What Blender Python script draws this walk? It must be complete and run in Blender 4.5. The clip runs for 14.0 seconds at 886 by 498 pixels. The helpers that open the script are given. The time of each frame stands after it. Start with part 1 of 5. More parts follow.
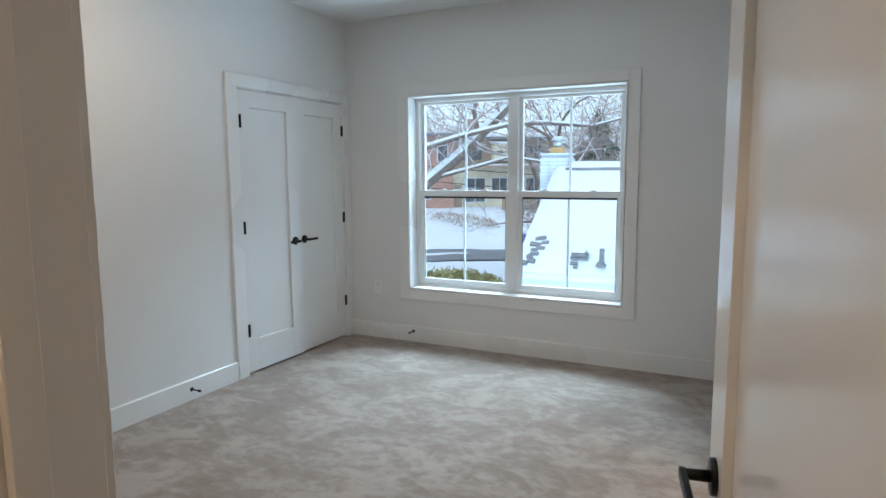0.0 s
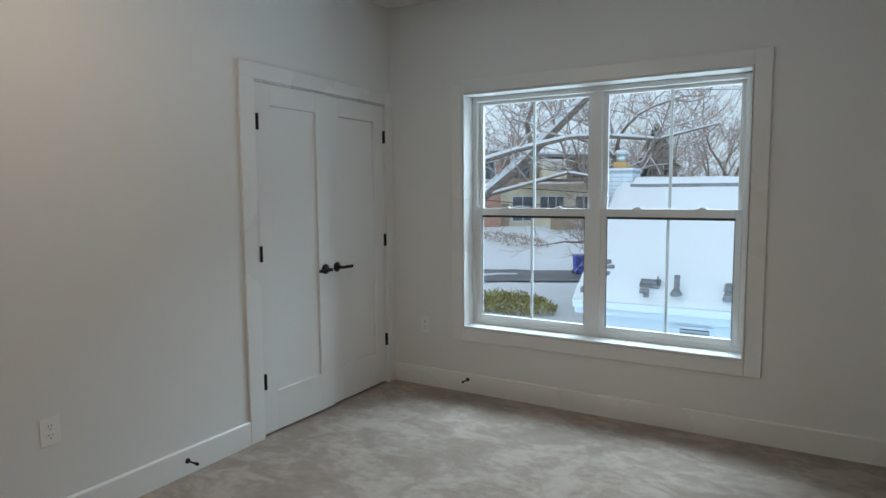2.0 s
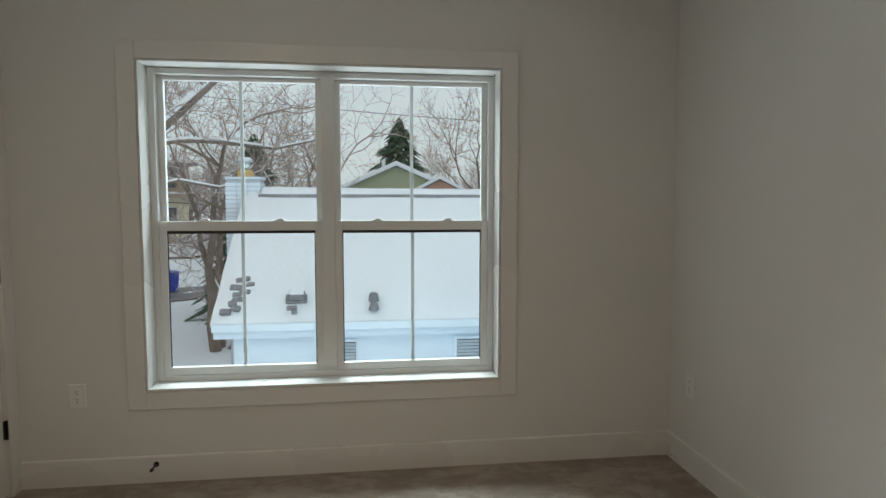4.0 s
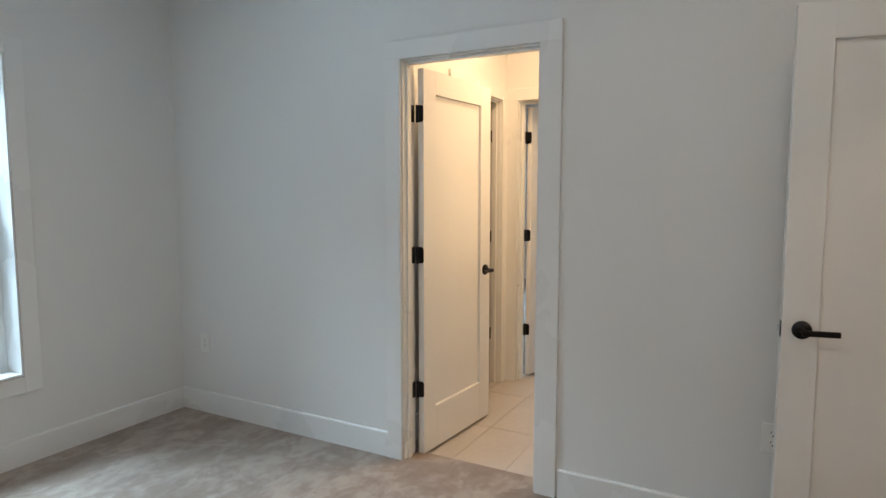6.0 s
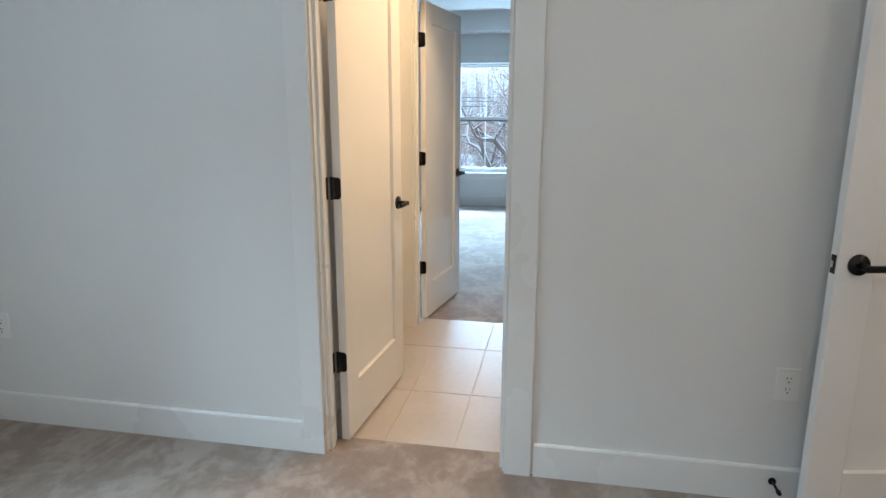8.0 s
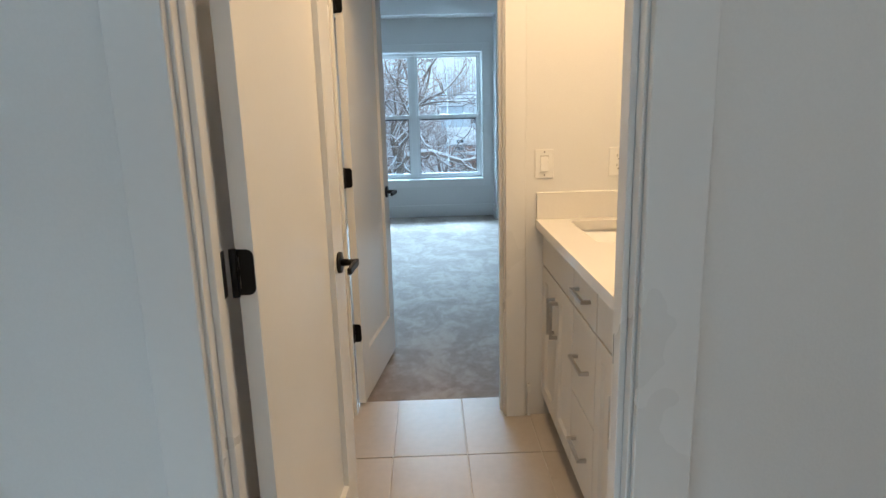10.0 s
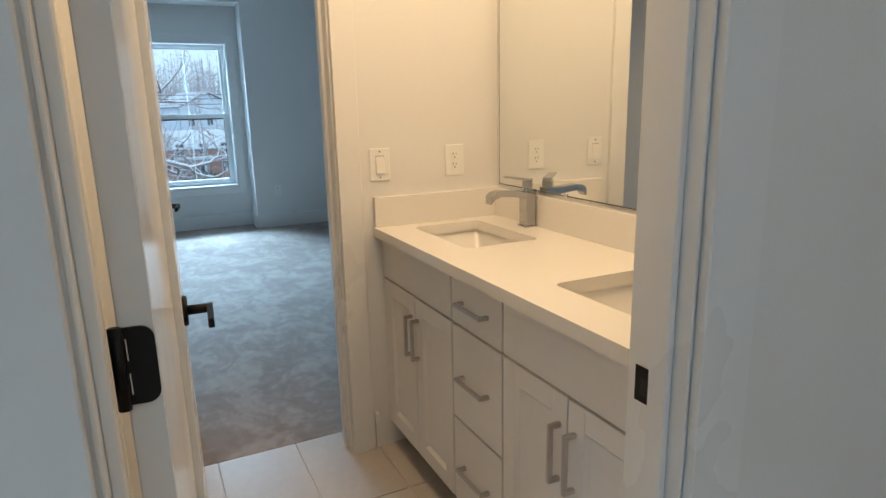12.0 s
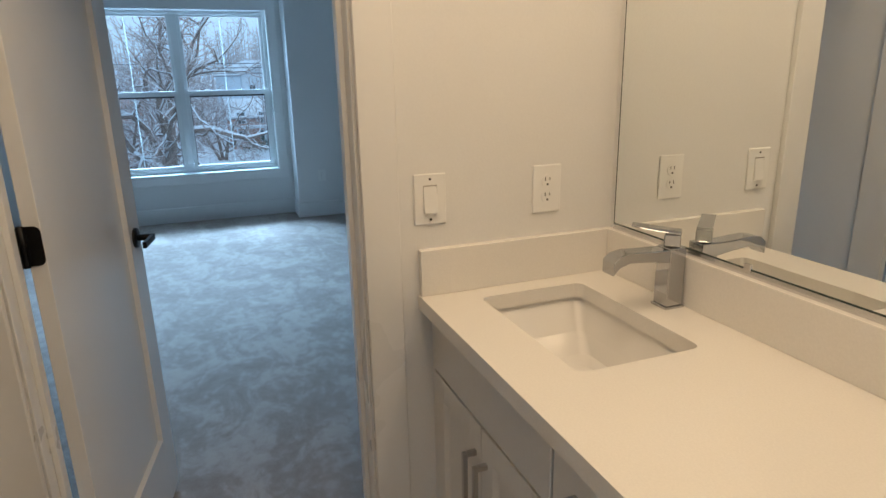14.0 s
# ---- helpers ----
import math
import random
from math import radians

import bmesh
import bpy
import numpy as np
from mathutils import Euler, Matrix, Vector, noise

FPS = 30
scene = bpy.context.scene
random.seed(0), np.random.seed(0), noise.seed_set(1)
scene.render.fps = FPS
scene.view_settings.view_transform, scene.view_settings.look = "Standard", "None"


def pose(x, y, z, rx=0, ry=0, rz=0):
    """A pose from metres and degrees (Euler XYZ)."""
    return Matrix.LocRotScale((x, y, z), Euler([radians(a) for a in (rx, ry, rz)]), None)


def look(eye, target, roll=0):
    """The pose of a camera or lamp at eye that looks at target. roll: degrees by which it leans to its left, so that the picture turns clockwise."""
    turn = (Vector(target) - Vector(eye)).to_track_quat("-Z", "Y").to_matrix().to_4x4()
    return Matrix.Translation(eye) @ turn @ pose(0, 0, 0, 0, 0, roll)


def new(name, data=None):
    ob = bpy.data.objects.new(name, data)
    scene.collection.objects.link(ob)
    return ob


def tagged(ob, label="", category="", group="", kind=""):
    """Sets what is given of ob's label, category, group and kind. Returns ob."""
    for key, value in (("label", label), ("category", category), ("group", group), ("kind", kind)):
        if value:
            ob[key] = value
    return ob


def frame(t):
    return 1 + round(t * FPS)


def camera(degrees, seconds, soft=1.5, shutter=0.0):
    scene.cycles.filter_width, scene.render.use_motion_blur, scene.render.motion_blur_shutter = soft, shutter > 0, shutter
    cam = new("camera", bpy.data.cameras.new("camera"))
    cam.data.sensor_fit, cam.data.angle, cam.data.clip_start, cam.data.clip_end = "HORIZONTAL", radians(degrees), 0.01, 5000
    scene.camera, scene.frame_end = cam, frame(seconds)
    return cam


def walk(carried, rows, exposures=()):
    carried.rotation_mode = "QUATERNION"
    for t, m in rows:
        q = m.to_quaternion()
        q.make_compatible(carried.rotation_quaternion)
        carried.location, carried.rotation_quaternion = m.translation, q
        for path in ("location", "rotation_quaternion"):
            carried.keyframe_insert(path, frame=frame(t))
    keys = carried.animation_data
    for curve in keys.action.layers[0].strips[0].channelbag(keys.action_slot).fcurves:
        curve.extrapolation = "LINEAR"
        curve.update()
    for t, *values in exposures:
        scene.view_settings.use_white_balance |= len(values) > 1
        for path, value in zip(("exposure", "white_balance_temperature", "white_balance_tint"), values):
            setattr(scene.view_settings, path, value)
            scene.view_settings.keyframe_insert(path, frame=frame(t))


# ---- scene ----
cam = camera(71.6, 14.0)
PATH = [
    (0, (-0.172, -0.055, 1.463), (-1.05, 1.725, 1.22), -0.4),
    (0.5, (-0.265, 0.074, 1.462), (-1.267, 1.789, 1.23), -0.4),
    (1, (-0.437, 0.235, 1.452), (-1.448, 1.949, 1.25), -0.4),
    (1.5, (-0.569, 0.457, 1.446), (-1.579, 2.171, 1.249), -0.4),
    (2, (-0.692, 0.737, 1.432), (-1.702, 2.454, 1.25), -0.4),
    (2.1, (-0.72, 0.789, 1.425), (-1.727, 2.507, 1.247), -0.4),
    (4.5, (-1.947, 1.367, 1.417), (-1.217, 3.223, 1.27), 0.1),
    (5, (-2.212, 1.293, 1.443), (-1.059, 2.92, 1.283), 0.2),
    (5.5, (-2.469, 1.231, 1.441), (-0.939, 2.508, 1.278), 0.2),
    (6, (-2.632, 1.125, 1.43), (-0.883, 2.075, 1.242), -0.0),
    (6.5, (-2.699, 1.238, 1.39), (-0.829, 1.849, 1.027), 0.5),
    (7, (-2.623, 1.452, 1.398), (-0.741, 1.971, 0.967), 0.5),
    (7.5, (-2.406, 1.678, 1.396), (-0.507, 2.125, 0.958), 0.3),
    (8, (-2.143, 1.905, 1.384), (-0.225, 2.267, 0.951), 0.1),
    (8.2, (-2.056, 2.0, 1.407), (-0.13, 2.311, 0.967), 0.2),
    (10.3, (-0.842, 2.483, 1.357), (1.107, 2.359, 0.927), -1.2),
    (10.5, (-0.784, 2.539, 1.348), (1.161, 2.345, 0.925), -0.8),
    (11, (-0.699, 2.674, 1.356), (1.211, 2.259, 0.934), -0.9),
    (11.5, (-0.656, 2.781, 1.368), (1.163, 2.07, 0.94), -1.0),
    (12, (-0.556, 2.73, 1.353), (1.196, 1.879, 0.9), -1.3),
    (12.5, (-0.41, 2.616, 1.35), (1.314, 1.741, 0.837), -1.0),
    (13, (-0.236, 2.528, 1.364), (1.489, 1.686, 0.804), -1.4),
    (13.3, (-0.084, 2.492, 1.382), (1.653, 1.672, 0.823), -1.5),
    (13.5, (0.002, 2.461, 1.398), (1.752, 1.673, 0.837), -1.5),
    (14, (0.273, 2.403, 1.425), (2.075, 1.727, 0.881), -1.2),
]
EXPOSURES = [(0.0, 0.30, 6600, 12), (0.5, 0.26, 6700, 12), (1.0, -0.16, 6850, 12), (2.0, -0.26, 7150, 13), (4.5, -0.50, 8700, 16), (5.0, -0.38, 8700, 18), (5.5, -0.06, 7600, 14), (6.5, 0.62, 6450, 11), (8.2, 0.58, 6400, 10), (10.5, 0.12, 6300, 8), (12.5, 0.0, 6200, 8), (13.5, -0.22, 5900, 7), (14.0, -0.28, 5700, 7)]
SKY, SUN = 0.132, 0.2
WIN_A, WIN_B = 530, 1950
SNOW_A, SNOW_B = 200, 170
BATH, VANITY, CAN, DOOR_FILL, HALL = 13, 6, 9.5, 2.0, 9.5
walk(cam, [(r[0], look(*r[1:])) for r in PATH], EXPOSURES)

# ---- world, sun and lamps ----
world = bpy.data.worlds.new("winter_sky")
scene.world = world
world.use_nodes = True
wn, wl = world.node_tree.nodes, world.node_tree.links
sky = wn.new("ShaderNodeTexSky")
sky.sky_type = "NISHITA"
sky.sun_disc = False
sky.sun_elevation, sky.sun_rotation = radians(24), radians(215)
sky.air_density, sky.dust_density = 1.0, 2.5
cloud = wn.new("ShaderNodeTexNoise")
cloud.inputs["Scale"].default_value, cloud.inputs["Detail"].default_value = 2.2, 6
cmap = wn.new("ShaderNodeMapRange")
cmap.inputs["From Min"].default_value, cmap.inputs["From Max"].default_value = 0.35, 0.65
cmap.inputs["To Min"].default_value, cmap.inputs["To Max"].default_value = 0.72, 1.0
cmix = wn.new("ShaderNodeMix")
cmix.data_type = "RGBA"
cmix.inputs["B"].default_value = (6.8, 8.9, 11.2, 1)
wl.new(cloud.outputs["Fac"], cmap.inputs["Value"])
wl.new(cmap.outputs["Result"], cmix.inputs["Factor"])
wl.new(sky.outputs["Color"], cmix.inputs["A"])
wl.new(cmix.outputs["Result"], wn["Background"].inputs["Color"])
wn["Background"].inputs["Strength"].default_value = SKY

sun = new("sun", bpy.data.lights.new("sun", "SUN"))
sun.data.energy, sun.data.angle, sun.data.color = SUN, radians(12), (1, 0.95, 0.88)
sun.matrix_world = look((-30, -42, 24), (0, 0, 0))


def area_lamp(name, eye, target, sx, sy, watts, color):
    ob = new(name, bpy.data.lights.new(name, "AREA"))
    ob.data.shape, ob.data.size, ob.data.size_y = "RECTANGLE", sx, sy
    ob.data.energy, ob.data.color = watts, color
    ob.matrix_world = look(eye, target)
    return ob


DAY = (0.54, 0.80, 1.0)
DAY_EAST = (0.47, 0.74, 1.0)
WARM = (1.0, 0.67, 0.37)
# skylight that falls in through the two windows, from above the view out
area_lamp("window_skylight_a", (-1.844, 6.7, 3.75), (-1.844, 3.2, 0.9), 2.8, 1.6, WIN_A, DAY)
area_lamp("window_skylight_b", (10.4, 2.59, 3.5), (4.5, 2.59, 0.6), 2.8, 1.4, WIN_B, DAY_EAST)
# light thrown up by the snow below the windows
area_lamp("window_snowlight_a", (-1.844, 6.6, -1.0), (-1.844, 3.2, 2.2), 2.6, 1.3, SNOW_A, DAY)
area_lamp("window_snowlight_b", (9.2, 2.59, -1.0), (5.8, 2.59, 2.2), 2.6, 1.3, SNOW_B, DAY_EAST)
# unseen ceiling lights of bathroom, bedroom and hall, inferred from their warm light
area_lamp("bathroom_light", (0.88, 2.25, 2.70), (0.88, 2.25, 0), 0.5, 0.3, BATH, WARM)
area_lamp("vanity_light", (0.88, 1.62, 2.30), (0.95, 2.3, 0.6), 0.9, 0.10, VANITY, WARM)
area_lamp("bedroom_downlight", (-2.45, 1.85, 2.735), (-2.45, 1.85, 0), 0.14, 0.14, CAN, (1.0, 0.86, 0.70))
# second bedroom lamp, not seen, added to brighten the entry door
area_lamp("bedroom_fill", (-1.05, 1.0, 2.735), (-1.05, 1.0, 0), 0.14, 0.14, DOOR_FILL, (1.0, 0.86, 0.70))
area_lamp("hall_light", (-0.75, -0.75, 2.70), (-0.75, -0.75, 0), 0.3, 0.3, HALL, (1.0, 0.70, 0.44))


# ---- materials ----
def shader(name, color, rough, metal=0.0, grain=0.0, scale=40.0, bump=0.0, stains=0.0, spot=1.2, coat=0.0, obj_vary=0.0, sheen=0.0):
    """A Principled material: grain and bump at a fine scale, stains at a broad one."""
    m = bpy.data.materials.new(name)
    m.use_nodes = True
    n, l = m.node_tree.nodes, m.node_tree.links
    b = n["Principled BSDF"]
    b.inputs["Roughness"].default_value, b.inputs["Metallic"].default_value = rough, metal
    b.inputs["Coat Weight"].default_value = coat
    b.inputs["Sheen Weight"].default_value = sheen
    co = n.new("ShaderNodeTexCoord")
    fine, broad = n.new("ShaderNodeTexNoise"), n.new("ShaderNodeTexNoise")
    fine.inputs["Scale"].default_value, fine.inputs["Detail"].default_value = scale, 4
    broad.inputs["Scale"].default_value, broad.inputs["Detail"].default_value = spot, 5
    l.new(co.outputs["Object"], fine.inputs["Vector"])
    l.new(co.outputs["Object"], broad.inputs["Vector"])

    def band(source, amount):
        r = n.new("ShaderNodeMapRange")
        r.inputs["From Min"].default_value, r.inputs["From Max"].default_value = 0.3, 0.7
        r.inputs["To Min"].default_value, r.inputs["To Max"].default_value = 1 - amount, 1 + amount
        l.new(source, r.inputs["Value"])
        return r.outputs["Result"]

    mult = n.new("ShaderNodeMath")
    mult.operation = "MULTIPLY"
    l.new(band(fine.outputs["Fac"], grain), mult.inputs[0])
    l.new(band(broad.outputs["Fac"], stains), mult.inputs[1])
    value = mult.outputs["Value"]
    if obj_vary:
        info, m2, r2 = n.new("ShaderNodeObjectInfo"), n.new("ShaderNodeMath"), n.new("ShaderNodeMapRange")
        r2.inputs["To Min"].default_value, r2.inputs["To Max"].default_value = 1 - obj_vary, 1 + obj_vary
        l.new(info.outputs["Random"], r2.inputs["Value"])
        m2.operation = "MULTIPLY"
        l.new(value, m2.inputs[0])
        l.new(r2.outputs["Result"], m2.inputs[1])
        value = m2.outputs["Value"]
    vec = n.new("ShaderNodeVectorMath")
    vec.operation = "SCALE"
    vec.inputs[0].default_value = color
    l.new(value, vec.inputs["Scale"])
    l.new(vec.outputs["Vector"], b.inputs["Base Color"])
    rr = n.new("ShaderNodeMapRange")
    rr.inputs["To Min"].default_value, rr.inputs["To Max"].default_value = max(rough - 0.06, 0.02), min(rough + 0.06, 1)
    l.new(broad.outputs["Fac"], rr.inputs["Value"])
    l.new(rr.outputs["Result"], b.inputs["Roughness"])
    if bump:
        bp = n.new("ShaderNodeBump")
        bp.inputs["Strength"].default_value, bp.inputs["Distance"].default_value = 0.5, bump
        l.new(fine.outputs["Fac"], bp.inputs["Height"])
        l.new(bp.outputs["Normal"], b.inputs["Normal"])
    return m


def carpet_material():
    """Cut pile with brushed patches that lie light and dark."""
    m = bpy.data.materials.new("carpet")
    m.use_nodes = True
    n, l = m.node_tree.nodes, m.node_tree.links
    b = n["Principled BSDF"]
    co, mp = n.new("ShaderNodeTexCoord"), n.new("ShaderNodeMapping")
    mp.inputs["Rotation"].default_value = (0, 0, radians(24))
    mp.inputs["Scale"].default_value = (1.0, 1.35, 1)
    l.new(co.outputs["Object"], mp.inputs["Vector"])
    a, c, d = (n.new("ShaderNodeTexNoise") for _ in range(3))
    for t, s, det, dist in ((a, 3.1, 7, 0.7), (c, 15.0, 4, 0.5), (d, 330.0, 2, 0.0)):
        t.inputs["Scale"].default_value, t.inputs["Detail"].default_value, t.inputs["Distortion"].default_value = s, det, dist
    a.inputs["Roughness"].default_value = 0.66
    l.new(mp.outputs["Vector"], a.inputs["Vector"])
    l.new(mp.outputs["Vector"], c.inputs["Vector"])
    l.new(co.outputs["Object"], d.inputs["Vector"])
    add = n.new("ShaderNodeMath")
    add.operation, add.inputs[1].default_value = "MULTIPLY_ADD", 0.42
    l.new(c.outputs["Fac"], add.inputs[0])
    l.new(a.outputs["Fac"], add.inputs[2])
    add2 = n.new("ShaderNodeMath")
    add2.operation, add2.inputs[1].default_value = "MULTIPLY_ADD", 0.22
    l.new(d.outputs["Fac"], add2.inputs[0])
    l.new(add.outputs["Value"], add2.inputs[2])
    ramp = n.new("ShaderNodeValToRGB")
    e = ramp.color_ramp.elements
    e[0].position, e[0].color = 0.64, (0.232, 0.174, 0.141, 1)
    e[1].position, e[1].color = 0.94, (0.375, 0.309, 0.267, 1)
    mid = e.new(0.80)
    mid.color = (0.280, 0.218, 0.181, 1)
    brushed = e.new(0.85)
    brushed.color = (0.325, 0.261, 0.221, 1)
    l.new(add2.outputs["Value"], ramp.inputs["Fac"])
    l.new(ramp.outputs["Color"], b.inputs["Base Color"])
    b.inputs["Roughness"].default_value = 0.95
    b.inputs["Sheen Weight"].default_value = 0.25
    bp = n.new("ShaderNodeBump")
    bp.inputs["Strength"].default_value, bp.inputs["Distance"].default_value = 0.8, 0.006
    l.new(add2.outputs["Value"], bp.inputs["Height"])
    l.new(bp.outputs["Normal"], b.inputs["Normal"])
    return m


def glass_material():
    m = bpy.data.materials.new("window_glass")
    m.use_nodes = True
    n, l = m.node_tree.nodes, m.node_tree.links
    fr, tr, gl, mx = (n.new("ShaderNode" + k) for k in ("Fresnel", "BsdfTransparent", "BsdfGlossy", "MixShader"))
    fr.inputs["IOR"].default_value = 1.45
    tr.inputs["Color"].default_value = (0.95, 0.98, 0.985, 1)
    gl.inputs["Roughness"].default_value = 0.0
    l.new(fr.outputs["Fac"], mx.inputs["Fac"])
    l.new(tr.outputs["BSDF"], mx.inputs[1])
    l.new(gl.outputs["BSDF"], mx.inputs[2])
    l.new(mx.outputs["Shader"], n["Material Output"].inputs["Surface"])
    return m


PAINT = shader("wall_paint", (0.77, 0.77, 0.76), 0.5, grain=0.012, scale=180, bump=0.0006, stains=0.012)
CEIL = shader("ceiling_paint", (0.80, 0.80, 0.80), 0.9, grain=0.012, scale=150, bump=0.0006, stains=0.015)
TRIM = shader("trim_paint", (0.80, 0.80, 0.79), 0.28, grain=0.006, scale=60, stains=0.008)
DOOR = shader("door_paint", (0.80, 0.80, 0.79), 0.17, grain=0.006, scale=60, stains=0.008, spot=4)
CARPET = carpet_material()
TILE = shader("porcelain_tile", (0.54, 0.49, 0.44), 0.46, grain=0.03, scale=30, bump=0.0003, stains=0.05, spot=3, obj_vary=0.03)
GROUT = shader("grout", (0.62, 0.59, 0.54), 0.9, grain=0.08, scale=90, bump=0.001, stains=0.06)
QUARTZ = shader("white_quartz", (0.80, 0.78, 0.74), 0.22, grain=0.025, scale=260, stains=0.015)
CERAMIC = shader("sink_ceramic", (0.80, 0.79, 0.77), 0.24, stains=0.01)
CABINET = shader("cabinet_paint", (0.74, 0.73, 0.71), 0.38, grain=0.01, scale=50, bump=0.0002, stains=0.012)
# carcass board, coloured dark to deepen the shade between the cabinet fronts
GAP_CARCASS = shader("gap_shade_board", (0.13, 0.105, 0.085), 0.7, grain=0.05, stains=0.05)
KICK = shader("toe_kick_board", (0.40, 0.38, 0.35), 0.6, grain=0.04, stains=0.05)
CHROME = shader("chrome", (0.50, 0.51, 0.53), 0.07, metal=1, stains=0.02, spot=9)
NICKEL = shader("brushed_nickel", (0.52, 0.51, 0.50), 0.32, metal=1, grain=0.05, scale=300, stains=0.03)
BLACK = shader("matte_black_metal", (0.012, 0.012, 0.013), 0.42, metal=0.6, grain=0.1, scale=200, stains=0.1)
BRASS = shader("latch_steel", (0.65, 0.65, 0.66), 0.25, metal=1, stains=0.03)
PLATE = shader("plate_plastic", (0.84, 0.84, 0.82), 0.30, stains=0.01)
SLOT = shader("dark_slot", (0.02, 0.02, 0.02), 0.7, stains=0.05)
MIRROR = shader("mirror_silver", (0.88, 0.90, 0.89), 0.0, metal=1)
MIRROR.node_tree.nodes["Principled BSDF"].inputs["Roughness"].default_value = 0.0
for lk in list(MIRROR.node_tree.nodes["Principled BSDF"].inputs["Roughness"].links):
    MIRROR.node_tree.links.remove(lk)
MIRROR_EDGE = shader("mirror_edge", (0.05, 0.07, 0.065), 0.2, stains=0.1)
GLASS = glass_material()
VINYL = shader("window_vinyl", (0.80, 0.81, 0.81), 0.35, grain=0.006, scale=40, stains=0.01)
DARK_EDGE = shader("window_dark_edge", (0.03, 0.03, 0.035), 0.6, stains=0.1)
SNOW = shader("snow", (0.76, 0.79, 0.83), 0.75, grain=0.03, scale=14, bump=0.02, stains=0.05, spot=0.35)
ASPHALT = shader("wet_asphalt", (0.17, 0.17, 0.185), 0.6, grain=0.25, scale=30, bump=0.01, stains=0.35, spot=0.4)
BARK = shader("bark", (0.20, 0.155, 0.13), 0.9, grain=0.35, scale=25, bump=0.02, stains=0.25, spot=2)
# paler, greyer twigs: the haze over the far woods is in this colour
HAZE_TWIG = shader("hazy_twigs", (0.50, 0.47, 0.48), 0.9, grain=0.2, scale=3, stains=0.2, spot=0.3)
TWIG = shader("twigs", (0.36, 0.285, 0.265), 0.9, grain=0.2, scale=5, stains=0.2, spot=0.5)
WHITEBRICK = shader("painted_brick", (0.62, 0.70, 0.78), 0.7, grain=0.06, scale=60, bump=0.003, stains=0.06, obj_vary=0.05)
MORTAR = shader("painted_mortar", (0.42, 0.46, 0.50), 0.9, grain=0.08, scale=60, stains=0.08)
CLAY = shader("clay_pot", (0.62, 0.38, 0.16), 0.8, grain=0.1, scale=30, stains=0.12)
TIN = shader("galvanised_cap", (0.55, 0.62, 0.64), 0.4, metal=0.5, grain=0.1, scale=20, stains=0.15)
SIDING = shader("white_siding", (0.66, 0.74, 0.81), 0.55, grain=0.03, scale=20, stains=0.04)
LOUVRE = shader("grey_louvre", (0.40, 0.45, 0.49), 0.6, grain=0.05, scale=20, stains=0.08)
GREENSIDE = shader("green_siding", (0.36, 0.40, 0.28), 0.6, grain=0.05, scale=15, stains=0.06)
# brick lightened and greyed: haze over the distant houses is in the colour
REDBRICK = shader("red_brick", (0.50, 0.29, 0.23), 0.85, grain=0.15, scale=18, bump=0.004, stains=0.15)
CREAM = shader("cream_stucco", (0.74, 0.67, 0.52), 0.85, grain=0.06, scale=20, stains=0.1)
TAUPE = shader("brown_boards", (0.40, 0.30, 0.23), 0.8, grain=0.12, scale=15, stains=0.15)
# panes of the distant houses, lightened for the same haze
DARKPANE = shader("dark_window_pane", (0.11, 0.125, 0.14), 0.08, stains=0.2)
SHINGLE = shader("dark_shingle", (0.22, 0.22, 0.235), 0.9, grain=0.25, scale=20, bump=0.006, stains=0.2)
HEDGE = shader("hedge_leaves", (0.42, 0.38, 0.16), 0.8, grain=0.4, scale=12, stains=0.3, spot=2)
NEEDLES = shader("conifer_needles", (0.035, 0.075, 0.045), 0.8, grain=0.35, scale=10, stains=0.3, spot=1.5)
BLUEBIN = shader("blue_plastic", (0.02, 0.08, 0.55), 0.45, grain=0.05, stains=0.05)
BLACKBIN = shader("black_plastic", (0.03, 0.03, 0.035), 0.5, grain=0.05, stains=0.05)
WIRE = shader("cable", (0.02, 0.02, 0.02), 0.6, stains=0.1)
FENCEWOOD = shader("fence_wood", (0.38, 0.29, 0.18), 0.85, grain=0.15, scale=20, stains=0.2)


# ---- helpers for building ----
def box(bm, x0, y0, z0, x1, y1, z1, bevel=0.0, seg=2):
    xs, ys, zs = sorted((x0, x1)), sorted((y0, y1)), sorted((z0, z1))
    v = [bm.verts.new((x, y, z)) for z in zs for y in ys for x in xs]
    fs = [bm.faces.new([v[i] for i in q]) for q in ((0, 2, 3, 1), (4, 5, 7, 6), (0, 1, 5, 4), (2, 6, 7, 3), (0, 4, 6, 2), (1, 3, 7, 5))]
    if bevel:
        edges = list({e for f in fs for e in f.edges})
        bmesh.ops.bevel(bm, geom=edges, offset=bevel, segments=seg, profile=0.5, affect="EDGES")
    return bm


def boxes(*rows, bevel=0.0):
    bm = bmesh.new()
    for r in rows:
        box(bm, *r, bevel=bevel)
    return bm


def cyl(bm, a, b, r0, r1=None, sides=20):
    """A round bar from a to b, capped."""
    a, b = Vector(a), Vector(b)
    m = Matrix.Translation((a + b) / 2) @ (b - a).to_track_quat("Z", "Y").to_matrix().to_4x4()
    bmesh.ops.create_cone(bm, cap_ends=True, segments=sides, radius1=r0, radius2=r0 if r1 is None else r1, depth=(b - a).length, matrix=m)
    return bm


def mesh_of(name, bm, material, smooth=False):
    bmesh.ops.recalc_face_normals(bm, faces=bm.faces)
    me = bpy.data.meshes.new(name)
    bm.to_mesh(me)
    bm.free()
    me.materials.append(material)
    if smooth:
        for p in me.polygons:
            p.use_smooth = True
    return me


def part(name, bm, material, parent, label="", smooth=False):
    ob = new(name, mesh_of(name, bm, material, smooth))
    ob.parent = parent
    return tagged(ob, label)


